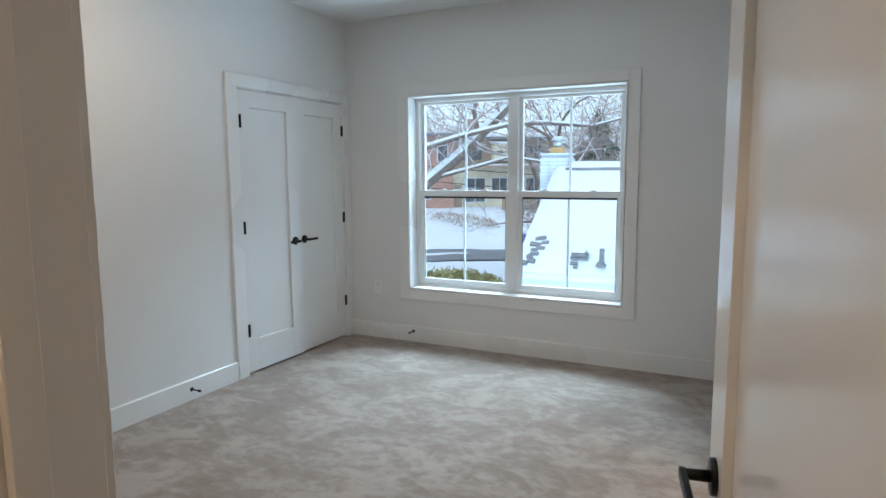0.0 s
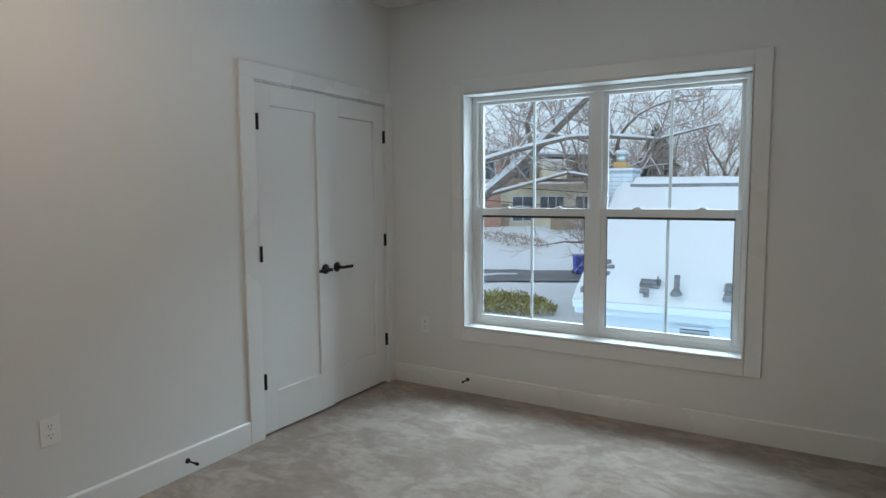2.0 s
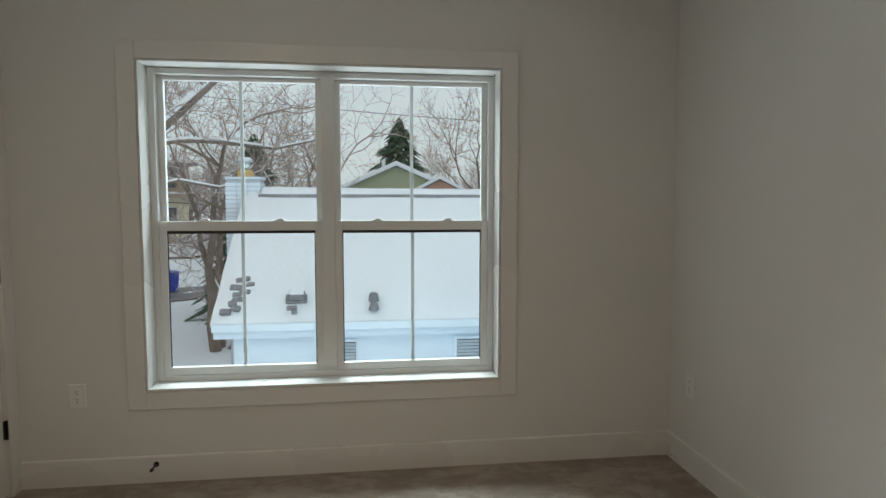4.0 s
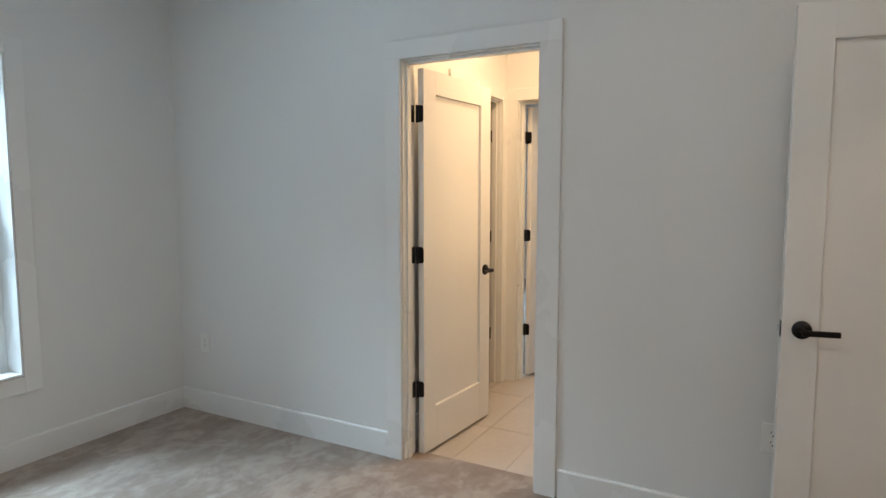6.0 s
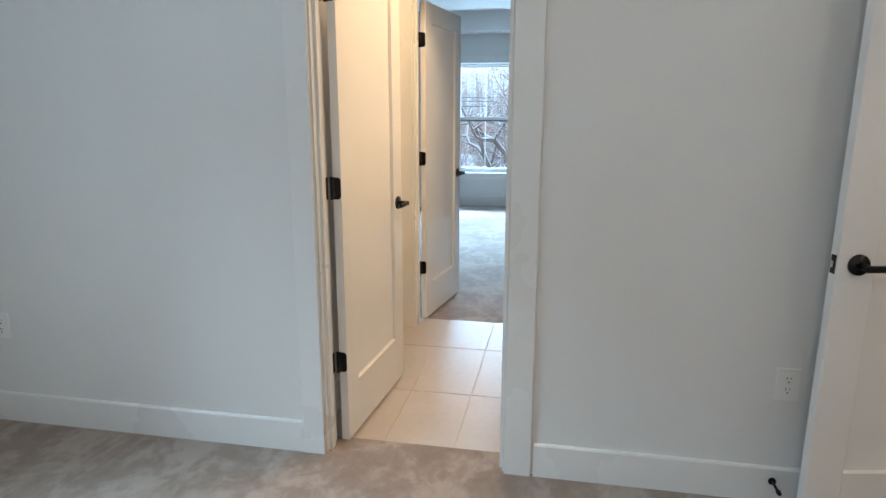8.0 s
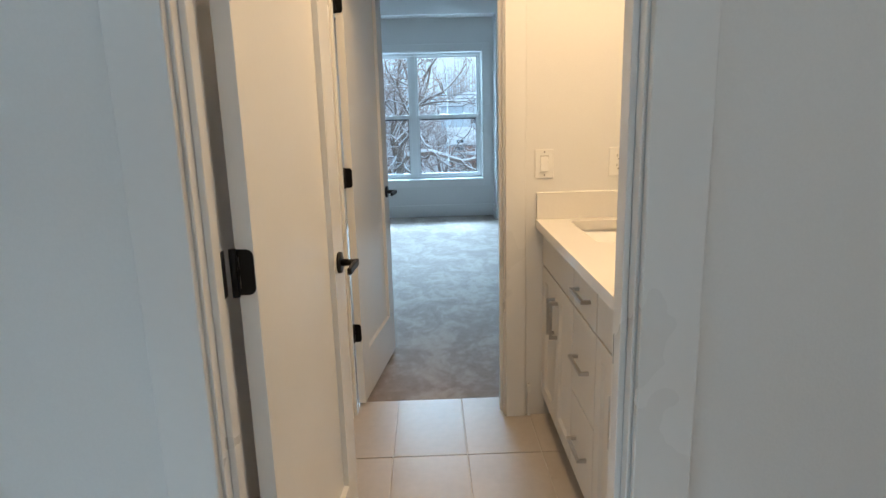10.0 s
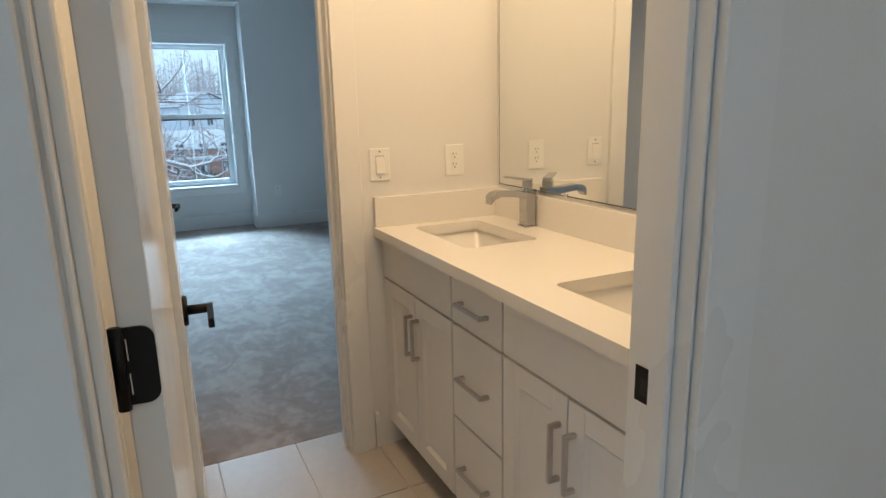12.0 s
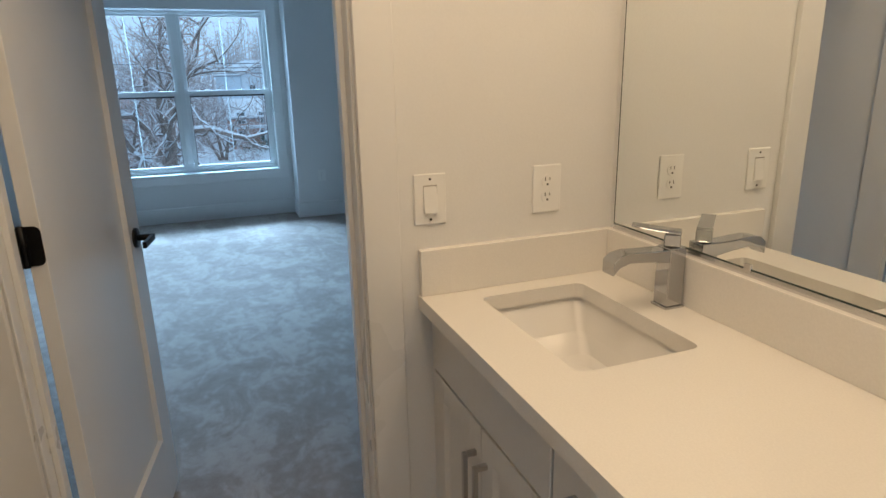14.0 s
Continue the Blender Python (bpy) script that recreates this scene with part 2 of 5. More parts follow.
def solid(name, bm, material, label, category, kind="", group="", smooth=False):
    return tagged(new(name, mesh_of(name, bm, material, smooth)), label, category, group, kind)


def thing(name, label, category, m=None, kind="", group=""):
    ob = new(name)
    ob.empty_display_size = 0.1
    if m is not None:
        ob.matrix_world = m
    return tagged(ob, label, category, group, kind)


def prism(profile, along, a, b):
    """Sweeps a profile of (depth, height) points straight from a to b along the axis 'x' or 'y'."""
    bm = bmesh.new()
    rows = []
    for s in (a, b):
        rows.append([bm.verts.new((s, d, h) if along == "x" else (d, s, h)) for d, h in profile])
    k = len(profile)
    for i in range(k):
        bm.faces.new((rows[0][i], rows[0][(i + 1) % k], rows[1][(i + 1) % k], rows[1][i]))
    bm.faces.new(rows[0])
    bm.faces.new(rows[1][::-1])
    return bm


# ---- plan ----
XW, XA, XA2 = -3.345, 0.015, 0.120        # closet wall, wall towards the bathroom (both faces)
YS0, YS, YN, YN2 = 0.20, 0.34, 4.50, 4.72  # entry wall (both faces), window wall (both faces)
XB, XB2 = 1.615, 1.74                   # wall between bathroom and second bedroom
YV, YBN, YBN2 = 1.42, 2.905, 3.02       # vanity wall, bathroom's other wall
XE, XE2 = 6.80, 7.12                    # second bedroom: wall face, window wall in the alcove
CEILING = 2.76
PILE = 0.02                             # the first bedroom's carpet stands this much over the tiles
DOOR_TOP = 2.075
EN0, EN1 = -0.772, -0.02                 # entry opening
A0, A1 = 2.073, 2.795                   # bathroom opening
B0, B1 = 2.10, 2.80                     # second bedroom's opening
C0, C1, CTOP = 3.185, 4.405, 2.062      # closet opening
WX0, WX1, WZ0, WZ1 = -2.733, -0.955, 0.485, 2.10  # window opening
BW0, BW1 = 1.70, 3.48                   # second window, along y
WC0, WC1 = 0.80, 1.515                  # small room's opening in the bathroom wall

H = CEILING
solid("wall_north", boxes((XW - 0.9, YN, 0, WX0, YN2, H), (WX1, YN, 0, 0.12, YN2, H), (WX0, YN, 0, WX1, YN2, WZ0), (WX0, YN, WZ1, WX1, YN2, H)), PAINT, "white painted drywall wall with a double window", "wall", "structure")
solid("wall_west", boxes((XW - 0.12, YS0, 0, XW, C0, H), (XW - 0.12, C1, 0, XW, YN, H), (XW - 0.12, C0, CTOP, XW, C1, H)), PAINT, "white painted drywall wall with closet doors", "wall", "structure")
solid("wall_closet_inner", boxes((XW - 0.9, 2.6, 0, XW - 0.8, YN, H), (XW - 0.8, 2.6, 0, XW - 0.12, 2.7, H)), PAINT, "plain white closet walls behind the doors", "wall", "structure")
solid("wall_south", boxes((XW, YS0, 0, EN0, YS, H), (EN1, YS0, 0, XA, YS, H), (EN0, YS0, DOOR_TOP, EN1, YS, H)), PAINT, "white painted drywall wall with the entry door", "wall", "structure")
solid("wall_bathroom_west", boxes((XA, YS0, 0, XA2, A0, H), (XA, A1, 0, XA2, YN, H), (XA, A0, DOOR_TOP, XA2, A1, H)), PAINT, "white painted drywall wall with the bathroom doorway", "wall", "structure")
solid("wall_bathroom_east", boxes((XB, 0.3, 0, XB2, B0, H), (XB, B1, 0, XB2, 5.3, H), (XB, B0, DOOR_TOP, XB2, B1, H)), PAINT, "white painted drywall wall with a doorway to the next bedroom", "wall", "structure")
solid("wall_bathroom_south", boxes((XA2, YV - 0.12, 0, XB, YV, H)), PAINT, "white painted wall behind the vanity", "wall", "structure")
solid("wall_bathroom_north", boxes((XA2, YBN, 0, WC0, YBN2, H), (WC1, YBN, 0, XB, YBN2, H), (WC0, YBN, DOOR_TOP, WC1, YBN2, H)), PAINT, "white painted wall with the doorway of the small room", "wall", "structure")
solid("wall_small_room", boxes((XA2, 4.5, 0, XB, 4.62, H)), PAINT, "plain white wall closing the small room", "wall", "structure")
solid("wall_bedroom_east", boxes((XE, 0.3, 0, XE2 + 0.2, 1.565, H), (XE, 3.615, 0, XE2 + 0.2, 5.3, H), (XE, 1.565, 2.50, XE2 + 0.2, 3.615, H),
                                 (XE2, 1.565, 0, XE2 + 0.2, BW0, 2.50), (XE2, BW1, 0, XE2 + 0.2, 3.615, 2.50), (XE2, BW0, 0, XE2 + 0.2, BW1, WZ0), (XE2, BW0, WZ1, XE2 + 0.2, BW1, 2.50)),
      PAINT, "white painted wall with a window alcove", "wall", "structure")
solid("wall_bedroom_sides", boxes((XB2, 0.18, 0, XE, 0.3, H), (XB2, 5.18, 0, XE, 5.3, H)), PAINT, "white painted side walls of the second bedroom", "wall", "structure")
solid("wall_hall", boxes((-2.4, -1.5, 0, 0.9, -1.38, H), (-2.5, -1.5, 0, -2.4, YS0, H), (0.9, -1.5, 0, 1.0, YS0, H), (XA2, YS0, 0, 0.9, YS0 + 0.12, H)), PAINT, "white painted hall walls", "wall", "structure")
solid("ceiling", boxes((XW - 0.9, -1.5, H, XE2 + 0.2, 5.3, H + 0.25)), CEIL, "flat white painted ceiling", "ceiling", "structure")
solid("floor_carpet_bedroom", boxes((XW - 0.9, -1.5, -0.2, 0.146, YN, PILE), (0.146, -1.5, -0.2, 1.0, 0.3, PILE)), CARPET, "beige cut-pile carpet with brushed patches", "carpet", "structure")
solid("floor_carpet_second_bedroom", boxes((1.80, 0.3, -0.2, XE2, 5.3, 0.0)), CARPET, "grey-beige cut-pile carpet with brushed patches", "carpet", "structure")
floor_bath = solid("floor_tiled", boxes((0.1465, 0.3, -0.2, 1.80, 4.6, -0.004)), GROUT, "pale grout bed under the bathroom tiles", "floor", "structure")
solid("threshold_strip", boxes((0.1465, A0, -0.003, 0.154, A1, 0.010)), KICK, "thin dark edge strip between carpet and tile", "trim", "structure")

# ---- baseboards ----
BH, BT = 0.155, 0.015


def baseboard(along, face, a, b, way):
    """A board on a wall's face; way: +1 or -1, the side that it stands on."""
    p = [(face, 0), (face + way * BT, 0), (face + way * BT, BH - 0.006), (face + way * (BT - 0.005), BH), (face, BH)]
    solid("baseboard", prism(p, along, a, b), TRIM, "tall white painted baseboard", "baseboard", "structure")


baseboard("x", YN, XW + BT, XA - BT, -1)
baseboard("y", XW, YS, C0 - 0.109, 1)
baseboard("y", XA, A1 + 0.095, YN, -1)
baseboard("y", XA, YS + BT, A0 - 0.115, -1)
baseboard("x", YS, XW + BT, EN0 - 0.095, 1)
baseboard("y", XB, 1.985, B0 - 0.10, -1)
baseboard("x", YBN, XA2, WC0 - 0.09, -1)
baseboard("y", XE, 0.3, 1.565, -1)
baseboard("y", XE, 3.615, 5.18, -1)
baseboard("y", XE2, 1.565 + BT, 3.615 - BT, -1)
baseboard("x", 1.565, XE - BT, XE2, 1)
baseboard("x", 3.615, XE - BT, XE2, -1)
baseboard("x", 0.3, XB2, XE - BT, 1)
baseboard("x", 5.18, XB2, XE - BT, -1)
baseboard("y", XB2, 0.3 + BT, B0 - 0.10, 1)
baseboard("y", XB2, B1 + 0.10, 5.18, 1)


# ---- doors ----
def lever(parent, x, z, y, out, way):
    """A lever handle on a door's face at height z. out: side of the face, way: where the lever points along x."""
    h = part("lever_handle", cyl(bmesh.new(), (x, y, z), (x, y + out * 0.008, z), 0.032, 0.031, 32), BLACK, parent, "matte black round lever handle", True)
    part("neck", cyl(bmesh.new(), (x, y + out * 0.008, z), (x, y + out * 0.055, z), 0.0105, 0.0095), BLACK, h, smooth=True)
    part("lever", box(bmesh.new(), x - way * 0.011, y + out * 0.046, z - 0.011, x + way * 0.105, y + out * 0.058, z + 0.009, 0.003), BLACK, h)
    return h


def door_leaf(name, label, width, height, m, side, lever_way=-1, hinges=True, stile=0.115, top=0.12, bottom=0.235, levers=(True, True), foot=0.018):
    """One-panel door: local x runs from the hinge edge, the shown face is y = 0, the body lies at y * side."""
    T = 0.035
    d = thing(name, label, "door", m, "structure")
    z0, z1 = foot, height
    rec = 0.0155
    for nm, x0, x1, a, b in (("stile", 0, stile, z0, z1), ("stile", width - stile, width, z0, z1), ("rail", stile, width - stile, z1 - top, z1), ("rail", stile, width - stile, z0, z0 + bottom)):
        part(nm, box(bmesh.new(), x0, 0, a, x1, side * T, b, 0.0012, 1), DOOR, d)
    # sunk panel with a sloped moulding round it, on both faces
    bm = bmesh.new()
    for y, inward in ((0.0, side), (side * T, -side)):
        sx0, sx1, sz0, sz1 = stile, width - stile, z0 + bottom, z1 - top
        o = [bm.verts.new((x, y + inward * 0.001, z)) for x, z in ((sx0, sz0), (sx1, sz0), (sx1, sz1), (sx0, sz1))]
        i = [bm.verts.new((x, y + inward * rec, z)) for x, z in ((sx0 + 0.002, sz0 + 0.002), (sx1 - 0.002, sz0 + 0.002), (sx1 - 0.002, sz1 - 0.002), (sx0 + 0.002, sz1 - 0.002))]
        for k in range(4):
            bm.faces.new((o[k], o[(k + 1) % 4], i[(k + 1) % 4], i[k]))
        bm.faces.new(i)
    part("panel", bm, DOOR, d)
    lx = width - 0.062
    if levers[0]:
        lever(d, lx, 0.95, 0, -side, lever_way)
    if levers[1]:
        lever(d, lx, 0.95, side * T, side, lever_way)
    if all(levers):
        lp = part("latch_plate", box(bmesh.new(), width, side * 0.006, 0.92, width + 0.0015, side * 0.029, 0.977, 0.0005, 1), BLACK, d)
        part("latch_bolt", box(bmesh.new(), width + 0.0015, side * 0.012, 0.938, width + 0.011, side * 0.023, 0.960, 0.002), BRASS, lp)
    if hinges:
        for z in (0.372, 1.095, 1.825):
            hg = part("hinge", prism(plate_outline(side * 0.001, side * 0.036, z - 0.043, z + 0.043), "x", -0.0028, 0.0), BLACK, d, "matte black butt hinge")
            for up in (-0.019, 0.019):
                part("knuckle_gap", box(bmesh.new(), -0.0034, side * 0.0278, z + up - 0.012, -0.0027, side * 0.0291, z + up + 0.012), BRASS, hg, "bright slit beside the knuckle")
            part("knuckle", cyl(bmesh.new(), (-0.007, side * 0.037, z - 0.045), (-0.007, side * 0.037, z + 0.045), 0.0068, sides=14), BLACK, hg, smooth=True)
    return d


def casing(name, label, axis, face, out, a, b, top, w=0.09, head=0.09, t=0.018, wl=None, wr=None):
    """Flat trim round an opening: two legs and a head. axis: the wall's run; face: its plane; out: +1 or -1."""
    c = thing(name, label, "door casing", kind="structure")
    wl, wr = w if wl is None else wl, w if wr is None else wr
    def piece(nm, s0, s1, z0, z1):
        q = (s0, face, z0, s1, face + out * t, z1) if axis == "x" else (face, s0, z0, face + out * t, s1, z1)
        part(nm, box(bmesh.new(), *q, 0.002, 1), TRIM, c)
    if wl > 0:
        piece("leg", a - wl, a - 0.004, 0, top + 0.004)
    if wr > 0:
        piece("leg", b + 0.004, b + wr, 0, top + 0.004)
    piece("head", a - wl, b + wr, top + 0.004, top + head)
    return c


def lining(name, label, axis, f0, f1, a, b, top, stop_at, hinge_end=0, hinge_face=None):
    """Jambs, head and door stop inside an opening. f0, f1: the wall's faces; stop_at: the stop's place between them."""
    c = thing(name, label, "door frame", kind="structure")
    lo, hi = f0 - 0.003, f1 + 0.003
    def piece(nm, s0, s1, d0, d1, z0, z1, bv=0.0015):
        q = (s0, d0, z0, s1, d1, z1) if axis == "x" else (d0, s0, z0, d1, s1, z1)
        return part(nm, box(bmesh.new(), *q, bv, 1), TRIM, c)
    piece("jamb", a - 0.001, a + 0.004, lo, hi, 0.001, top)
    piece("jamb", b - 0.004, b + 0.001, lo, hi, 0.001, top)
    piece("head_jamb", a + 0.004, b - 0.004, lo, hi, top - 0.004, top + 0.001)
    piece("stop", a + 0.004, a + 0.016, stop_at, stop_at + 0.035, 0.001, top - 0.004)
    piece("stop", b - 0.016, b - 0.004, stop_at, stop_at + 0.035, 0.001, top - 0.004)
    piece("head_stop", a + 0.016, b - 0.016, stop_at, stop_at + 0.035, top - 0.016, top - 0.004)
    return c


def plate_outline(a, b, z0, z1, r=0.014):
    """A plate from a to b whose corners at a are rounded, as (run, height) points."""
    s = 1 if b > a else -1
    pts = [(b, z0), (b, z1)]
    for cz, a0 in ((z1 - r, 90), (z0 + r, 180)):
        for k in range(6):
            t = radians(a0 + 90 * k / 5)
            pts.append((a + s * r + s * r * math.cos(t), cz + r * math.sin(t)))
    return pts


def jamb_plates(parent, axis, s, face0, face1, into):
    """Hinge leaves let into a jamb."""
    for z in (0.372, 1.095, 1.825):
        part("hinge_leaf", prism(plate_outline(face0, face1, z - 0.043, z + 0.043), axis, s, s + into * 0.0018), BLACK, parent, "matte black hinge leaf")


# bathroom doorway, seen from the first bedroom
f = lining("door_frame_1", "white painted door frame between bedroom and bathroom", "y", XA, XA2, A0, A1, DOOR_TOP, 0.040)
jamb_plates(f, "y", A1 - 0.004, 0.086, 0.1225, -1)
sp = part("strike_plate", box(bmesh.new(), 0.076, A0 + 0.004, 0.899, 0.112, A0 + 0.0055, 0.958, 0.0006, 1), BLACK, f, "matte black strike plate")
part("strike_hole", box(bmesh.new(), 0.086, A0 + 0.0055, 0.911, 0.100, A0 + 0.006, 0.939), SLOT, sp)
casing("door_casing_1", "white flat door casing on the bedroom wall", "y", XA, -1, A0, A1, DOOR_TOP, 0.095, 0.095, wl=0.105)
casing("door_casing_2", "white flat door casing on the bathroom side", "y", XA2, 1, A0, A1, DOOR_TOP, 0.09, 0.09, wl=0.075)
door_leaf("door_1", "white one-panel bathroom door standing wide open", 0.715, 2.052, pose(0.127, 2.737, 0, 0, 0, -4.5), 1)
# second bedroom's doorway
f = lining("door_frame_2", "white painted door frame between bathroom and second bedroom", "y", XB, XB2, B0, B1, DOOR_TOP, 1.660)
jamb_plates(f, "y", B1 - 0.004, 1.706, 1.7425, -1)
casing("door_casing_3", "white flat door casing on the bathroom side", "y", XB, -1, B0, B1, DOOR_TOP, 0.09, 0.09)
casing("door_casing_4", "white flat door casing in the second bedroom", "y", XB2, 1, B0, B1, DOOR_TOP, 0.09, 0.09)
door_leaf("door_2", "white one-panel bedroom door standing open", 0.70, 2.052, pose(1.749, 2.752, 0, 0, 0, -9.0), 1)
# small room off the bathroom
f = lining("door_frame_3", "white painted door frame of the small room", "x", YBN, YBN2, WC0, WC1, DOOR_TOP, 2.93)
jamb_plates(f, "x", WC1 - 0.004, 2.945, 2.9785, -1)
casing("door_casing_5", "white flat door casing in the bathroom", "x", YBN, -1, WC0, WC1, DOOR_TOP, 0.085, 0.09)
door_leaf("door_3", "white one-panel door of the small room, open", 0.69, 2.052, pose(WC1 - 0.045, 3.03, 0, 0, 0, 90), -1)
# entry
f = lining("door_frame_4", "white painted entry door frame", "x", YS0, YS, EN0, EN1, DOOR_TOP, 0.245)
jamb_plates(f, "x", EN1 - 0.004, 0.306, 0.3415, -1)
casing("door_casing_6", "white flat entry door casing in the bedroom", "x", YS, 1, EN0, EN1, DOOR_TOP, 0.09, 0.09, wr=0.018)
casing("door_casing_7", "white flat entry door casing in the hall", "x", YS0, -1, EN0, EN1, DOOR_TOP, 0.09, 0.09)
door_leaf("door_4", "white one-panel entry door standing open", 0.755, 2.052, pose(-0.062, 0.352, 0, 0, 0, 101.2), -1, foot=0.032)
# closet
casing("door_casing_8", "white flat casing round the closet doors", "y", XW, 1, C0, C1, CTOP, 0.095, 0.092, wl=0.108)
f = lining("door_frame_5", "white painted closet door frame", "y", XW - 0.12, XW, C0, C1, CTOP, XW - 0.075)
LW = (C1 - C0) / 2 - 0.006
d = door_leaf("door_5", "white one-panel closet door, standing a finger ajar", LW, CTOP - 0.008, pose(XW, C0 + 0.004, 0, 0, 0, 88.6), 1, levers=(True, False), hinges=False, foot=0.036)
for z in (0.35, 1.092, 1.836):
    part("hinge", cyl(bmesh.new(), (0.013, -0.009, z - 0.045), (0.013, -0.009, z + 0.045), 0.0085, sides=14), BLACK, d, "matte black hinge knuckle", True)
d = door_leaf("door_6", "white one-panel closet door, shut", LW, CTOP - 0.008, pose(XW, C1 - 0.004, 0, 0, 0, -90), -1, levers=(True, False), hinges=False, foot=0.036)
for z in (0.35, 1.092, 1.836):
    hg = part("hinge", cyl(bmesh.new(), (-0.002, 0.008, z - 0.045), (-0.002, 0.008, z + 0.045), 0.007, sides=14), BLACK, d, "matte black hinge knuckle", True)
    part("hinge_leaf", box(bmesh.new(), -0.016, 0.0, z - 0.045, 0.012, 0.0015, z + 0.045, 0.0006, 1), BLACK, hg)


# ---- windows ----
def double_window(name, label, m, bar_half=0.009):
    """Twin double-hung window; local x along the wall, y outwards, opening 1.778 x 1.615 with its corner at the origin."""
    W, Z0, Z1 = 1.778, WZ0, WZ1
    w = thing(name, label, "window", m, "structure")
    # flat casing, in four pieces
    for nm, q in (("casing_leg", (-0.09, -0.018, Z0 - 0.09, -0.004, 0, Z1 + 0.09)), ("casing_leg", (W + 0.004, -0.018, Z0 - 0.09, W + 0.09, 0, Z1 + 0.09)),
                  ("casing_head", (-0.004, -0.018, Z1 + 0.004, W + 0.004, 0, Z1 + 0.09)), ("casing_apron", (-0.004, -0.018, Z0 - 0.09, W + 0.004, 0, Z0 - 0.004))):
        part(nm, box(bmesh.new(), *q, 0.002, 1), TRIM, w)
    D = 0.115
    for nm, q in (("reveal", (-0.001, -0.019, Z0, 0.008, D, Z1)), ("reveal", (W - 0.008, -0.019, Z0, W + 0.001, D, Z1)), ("reveal_head", (0.008, -0.019, Z1 - 0.008, W - 0.008, D, Z1 + 0.001)), ("window_sill", (0.008, -0.019, Z0 - 0.001, W - 0.008, D, Z0 + 0.012))):
        part(nm, box(bmesh.new(), *q, 0.0015, 1), TRIM, w)
    F0, F1 = D, 0.20
    fr = 0.032
    frame_ = part("window_frame", boxes((0.008, F0, Z0 + 0.008, 0.008 + fr, F1, Z1 - 0.008), (W - 0.008 - fr, F0, Z0 + 0.008, W - 0.008, F1, Z1 - 0.008), (0.008 + fr, F0, Z1 - 0.008 - fr, W - 0.008 - fr, F1, Z1 - 0.008),
                                         (0.008 + fr, F0, Z0 + 0.008, W - 0.008 - fr, F1, Z0 + 0.008 + fr), (W / 2 - 0.034, F0, Z0 + 0.008 + fr, W / 2 + 0.034, F1, Z1 - 0.008 - fr), bevel=0.003), VINYL, w)
    zm = 1.300
    for x0, x1 in ((0.008 + fr, W / 2 - 0.034), (W / 2 + 0.034, W - 0.008 - fr)):
        for nm, z0, z1, y0, y1, bar in (("upper_sash", zm - 0.012, Z1 - 0.008 - fr, F0 + 0.042, F0 + 0.072, 0.030), ("lower_sash", Z0 + 0.008 + fr, zm + 0.024, F0 + 0.006, F0 + 0.038, 0.036)):
            lo = bar if nm == "upper_sash" else 0.040
            hi = 0.022 if nm == "upper_sash" else 0.050
            s = part(nm, boxes((x0, y0, z0, x0 + bar, y1, z1), (x1 - bar, y0, z0, x1, y1, z1), (x0 + bar, y0, z1 - hi, x1 - bar, y1, z1), (x0 + bar, y0, z0, x1 - bar, y1, z0 + lo), bevel=0.003), VINYL, w)
            gx0, gx1, gz0, gz1, gy = x0 + bar, x1 - bar, z0 + lo, z1 - hi, (y0 + y1) / 2
            p = part("pane", boxes((gx0 - 0.004, gy - 0.002, gz0 - 0.004, gx1 + 0.004, gy + 0.002, gz1 + 0.004)), GLASS, s)
            p.visible_shadow = False
            part("muntin", boxes(((gx0 + gx1) / 2 - bar_half, gy + 0.004, gz0, (gx0 + gx1) / 2 + bar_half, gy + 0.012, gz1)), VINYL, s)
            if nm == "lower_sash":
                # black strips along the top and sides of the lower pane
                part("gasket", boxes((gx0, gy - 0.006, gz1 - 0.015, gx1, gy - 0.003, gz1), (gx0, gy - 0.006, gz0, gx0 + 0.005, gy - 0.003, gz1 - 0.015), (gx1 - 0.005, gy - 0.006, gz0, gx1, gy - 0.003, gz1 - 0.015)), DARK_EDGE, s, "thin black strips at the lower pane's edges")
                for lx in (x0 + (x1 - x0) * 0.27, x0 + (x1 - x0) * 0.73):
                    part("sash_lock", boxes((lx - 0.026, y0 + 0.004, z1, lx + 0.026, y1 - 0.004, z1 + 0.006), (lx - 0.012, y0 + 0.008, z1 + 0.006, lx + 0.020, y1 - 0.010, z1 + 0.013), bevel=0.002), VINYL, s)
    return w


double_window("window_1", "white vinyl twin double-hung window", pose(WX0, YN, 0))
double_window("window_2", "white vinyl twin double-hung window in an alcove", pose(XE2, BW1, 0, 0, 0, -90), 0.004)


# ---- wall plates ----
def outlet(m, label):
    o = thing("outlet", label, "outlet", m, group="wall outlets")
    part("cover_plate", box(bmesh.new(), -0.040, -0.006, -0.060, 0.040, 0, 0.060, 0.0028), PLATE, o)
    for z in (-0.0195, 0.0195):
        bm = bmesh.new()
        cyl(bm, (0, -0.008, z), (0, -0.004, z), 0.0165, sides=24)
        s = part("receptacle", bm, PLATE, o)
        part("slot", boxes((-0.0075, -0.0084, z + 0.001, -0.0052, -0.0078, z + 0.010), (0.0052, -0.0084, z + 0.002, 0.0072, -0.0078, z + 0.009), (-0.0025, -0.0084, z - 0.0105, 0.0025, -0.0078, z - 0.006)), SLOT, s)
    part("screw", cyl(bmesh.new(), (0, -0.0072, 0), (0, -0.005, 0), 0.003, sides=12), PLATE, o)
    return o


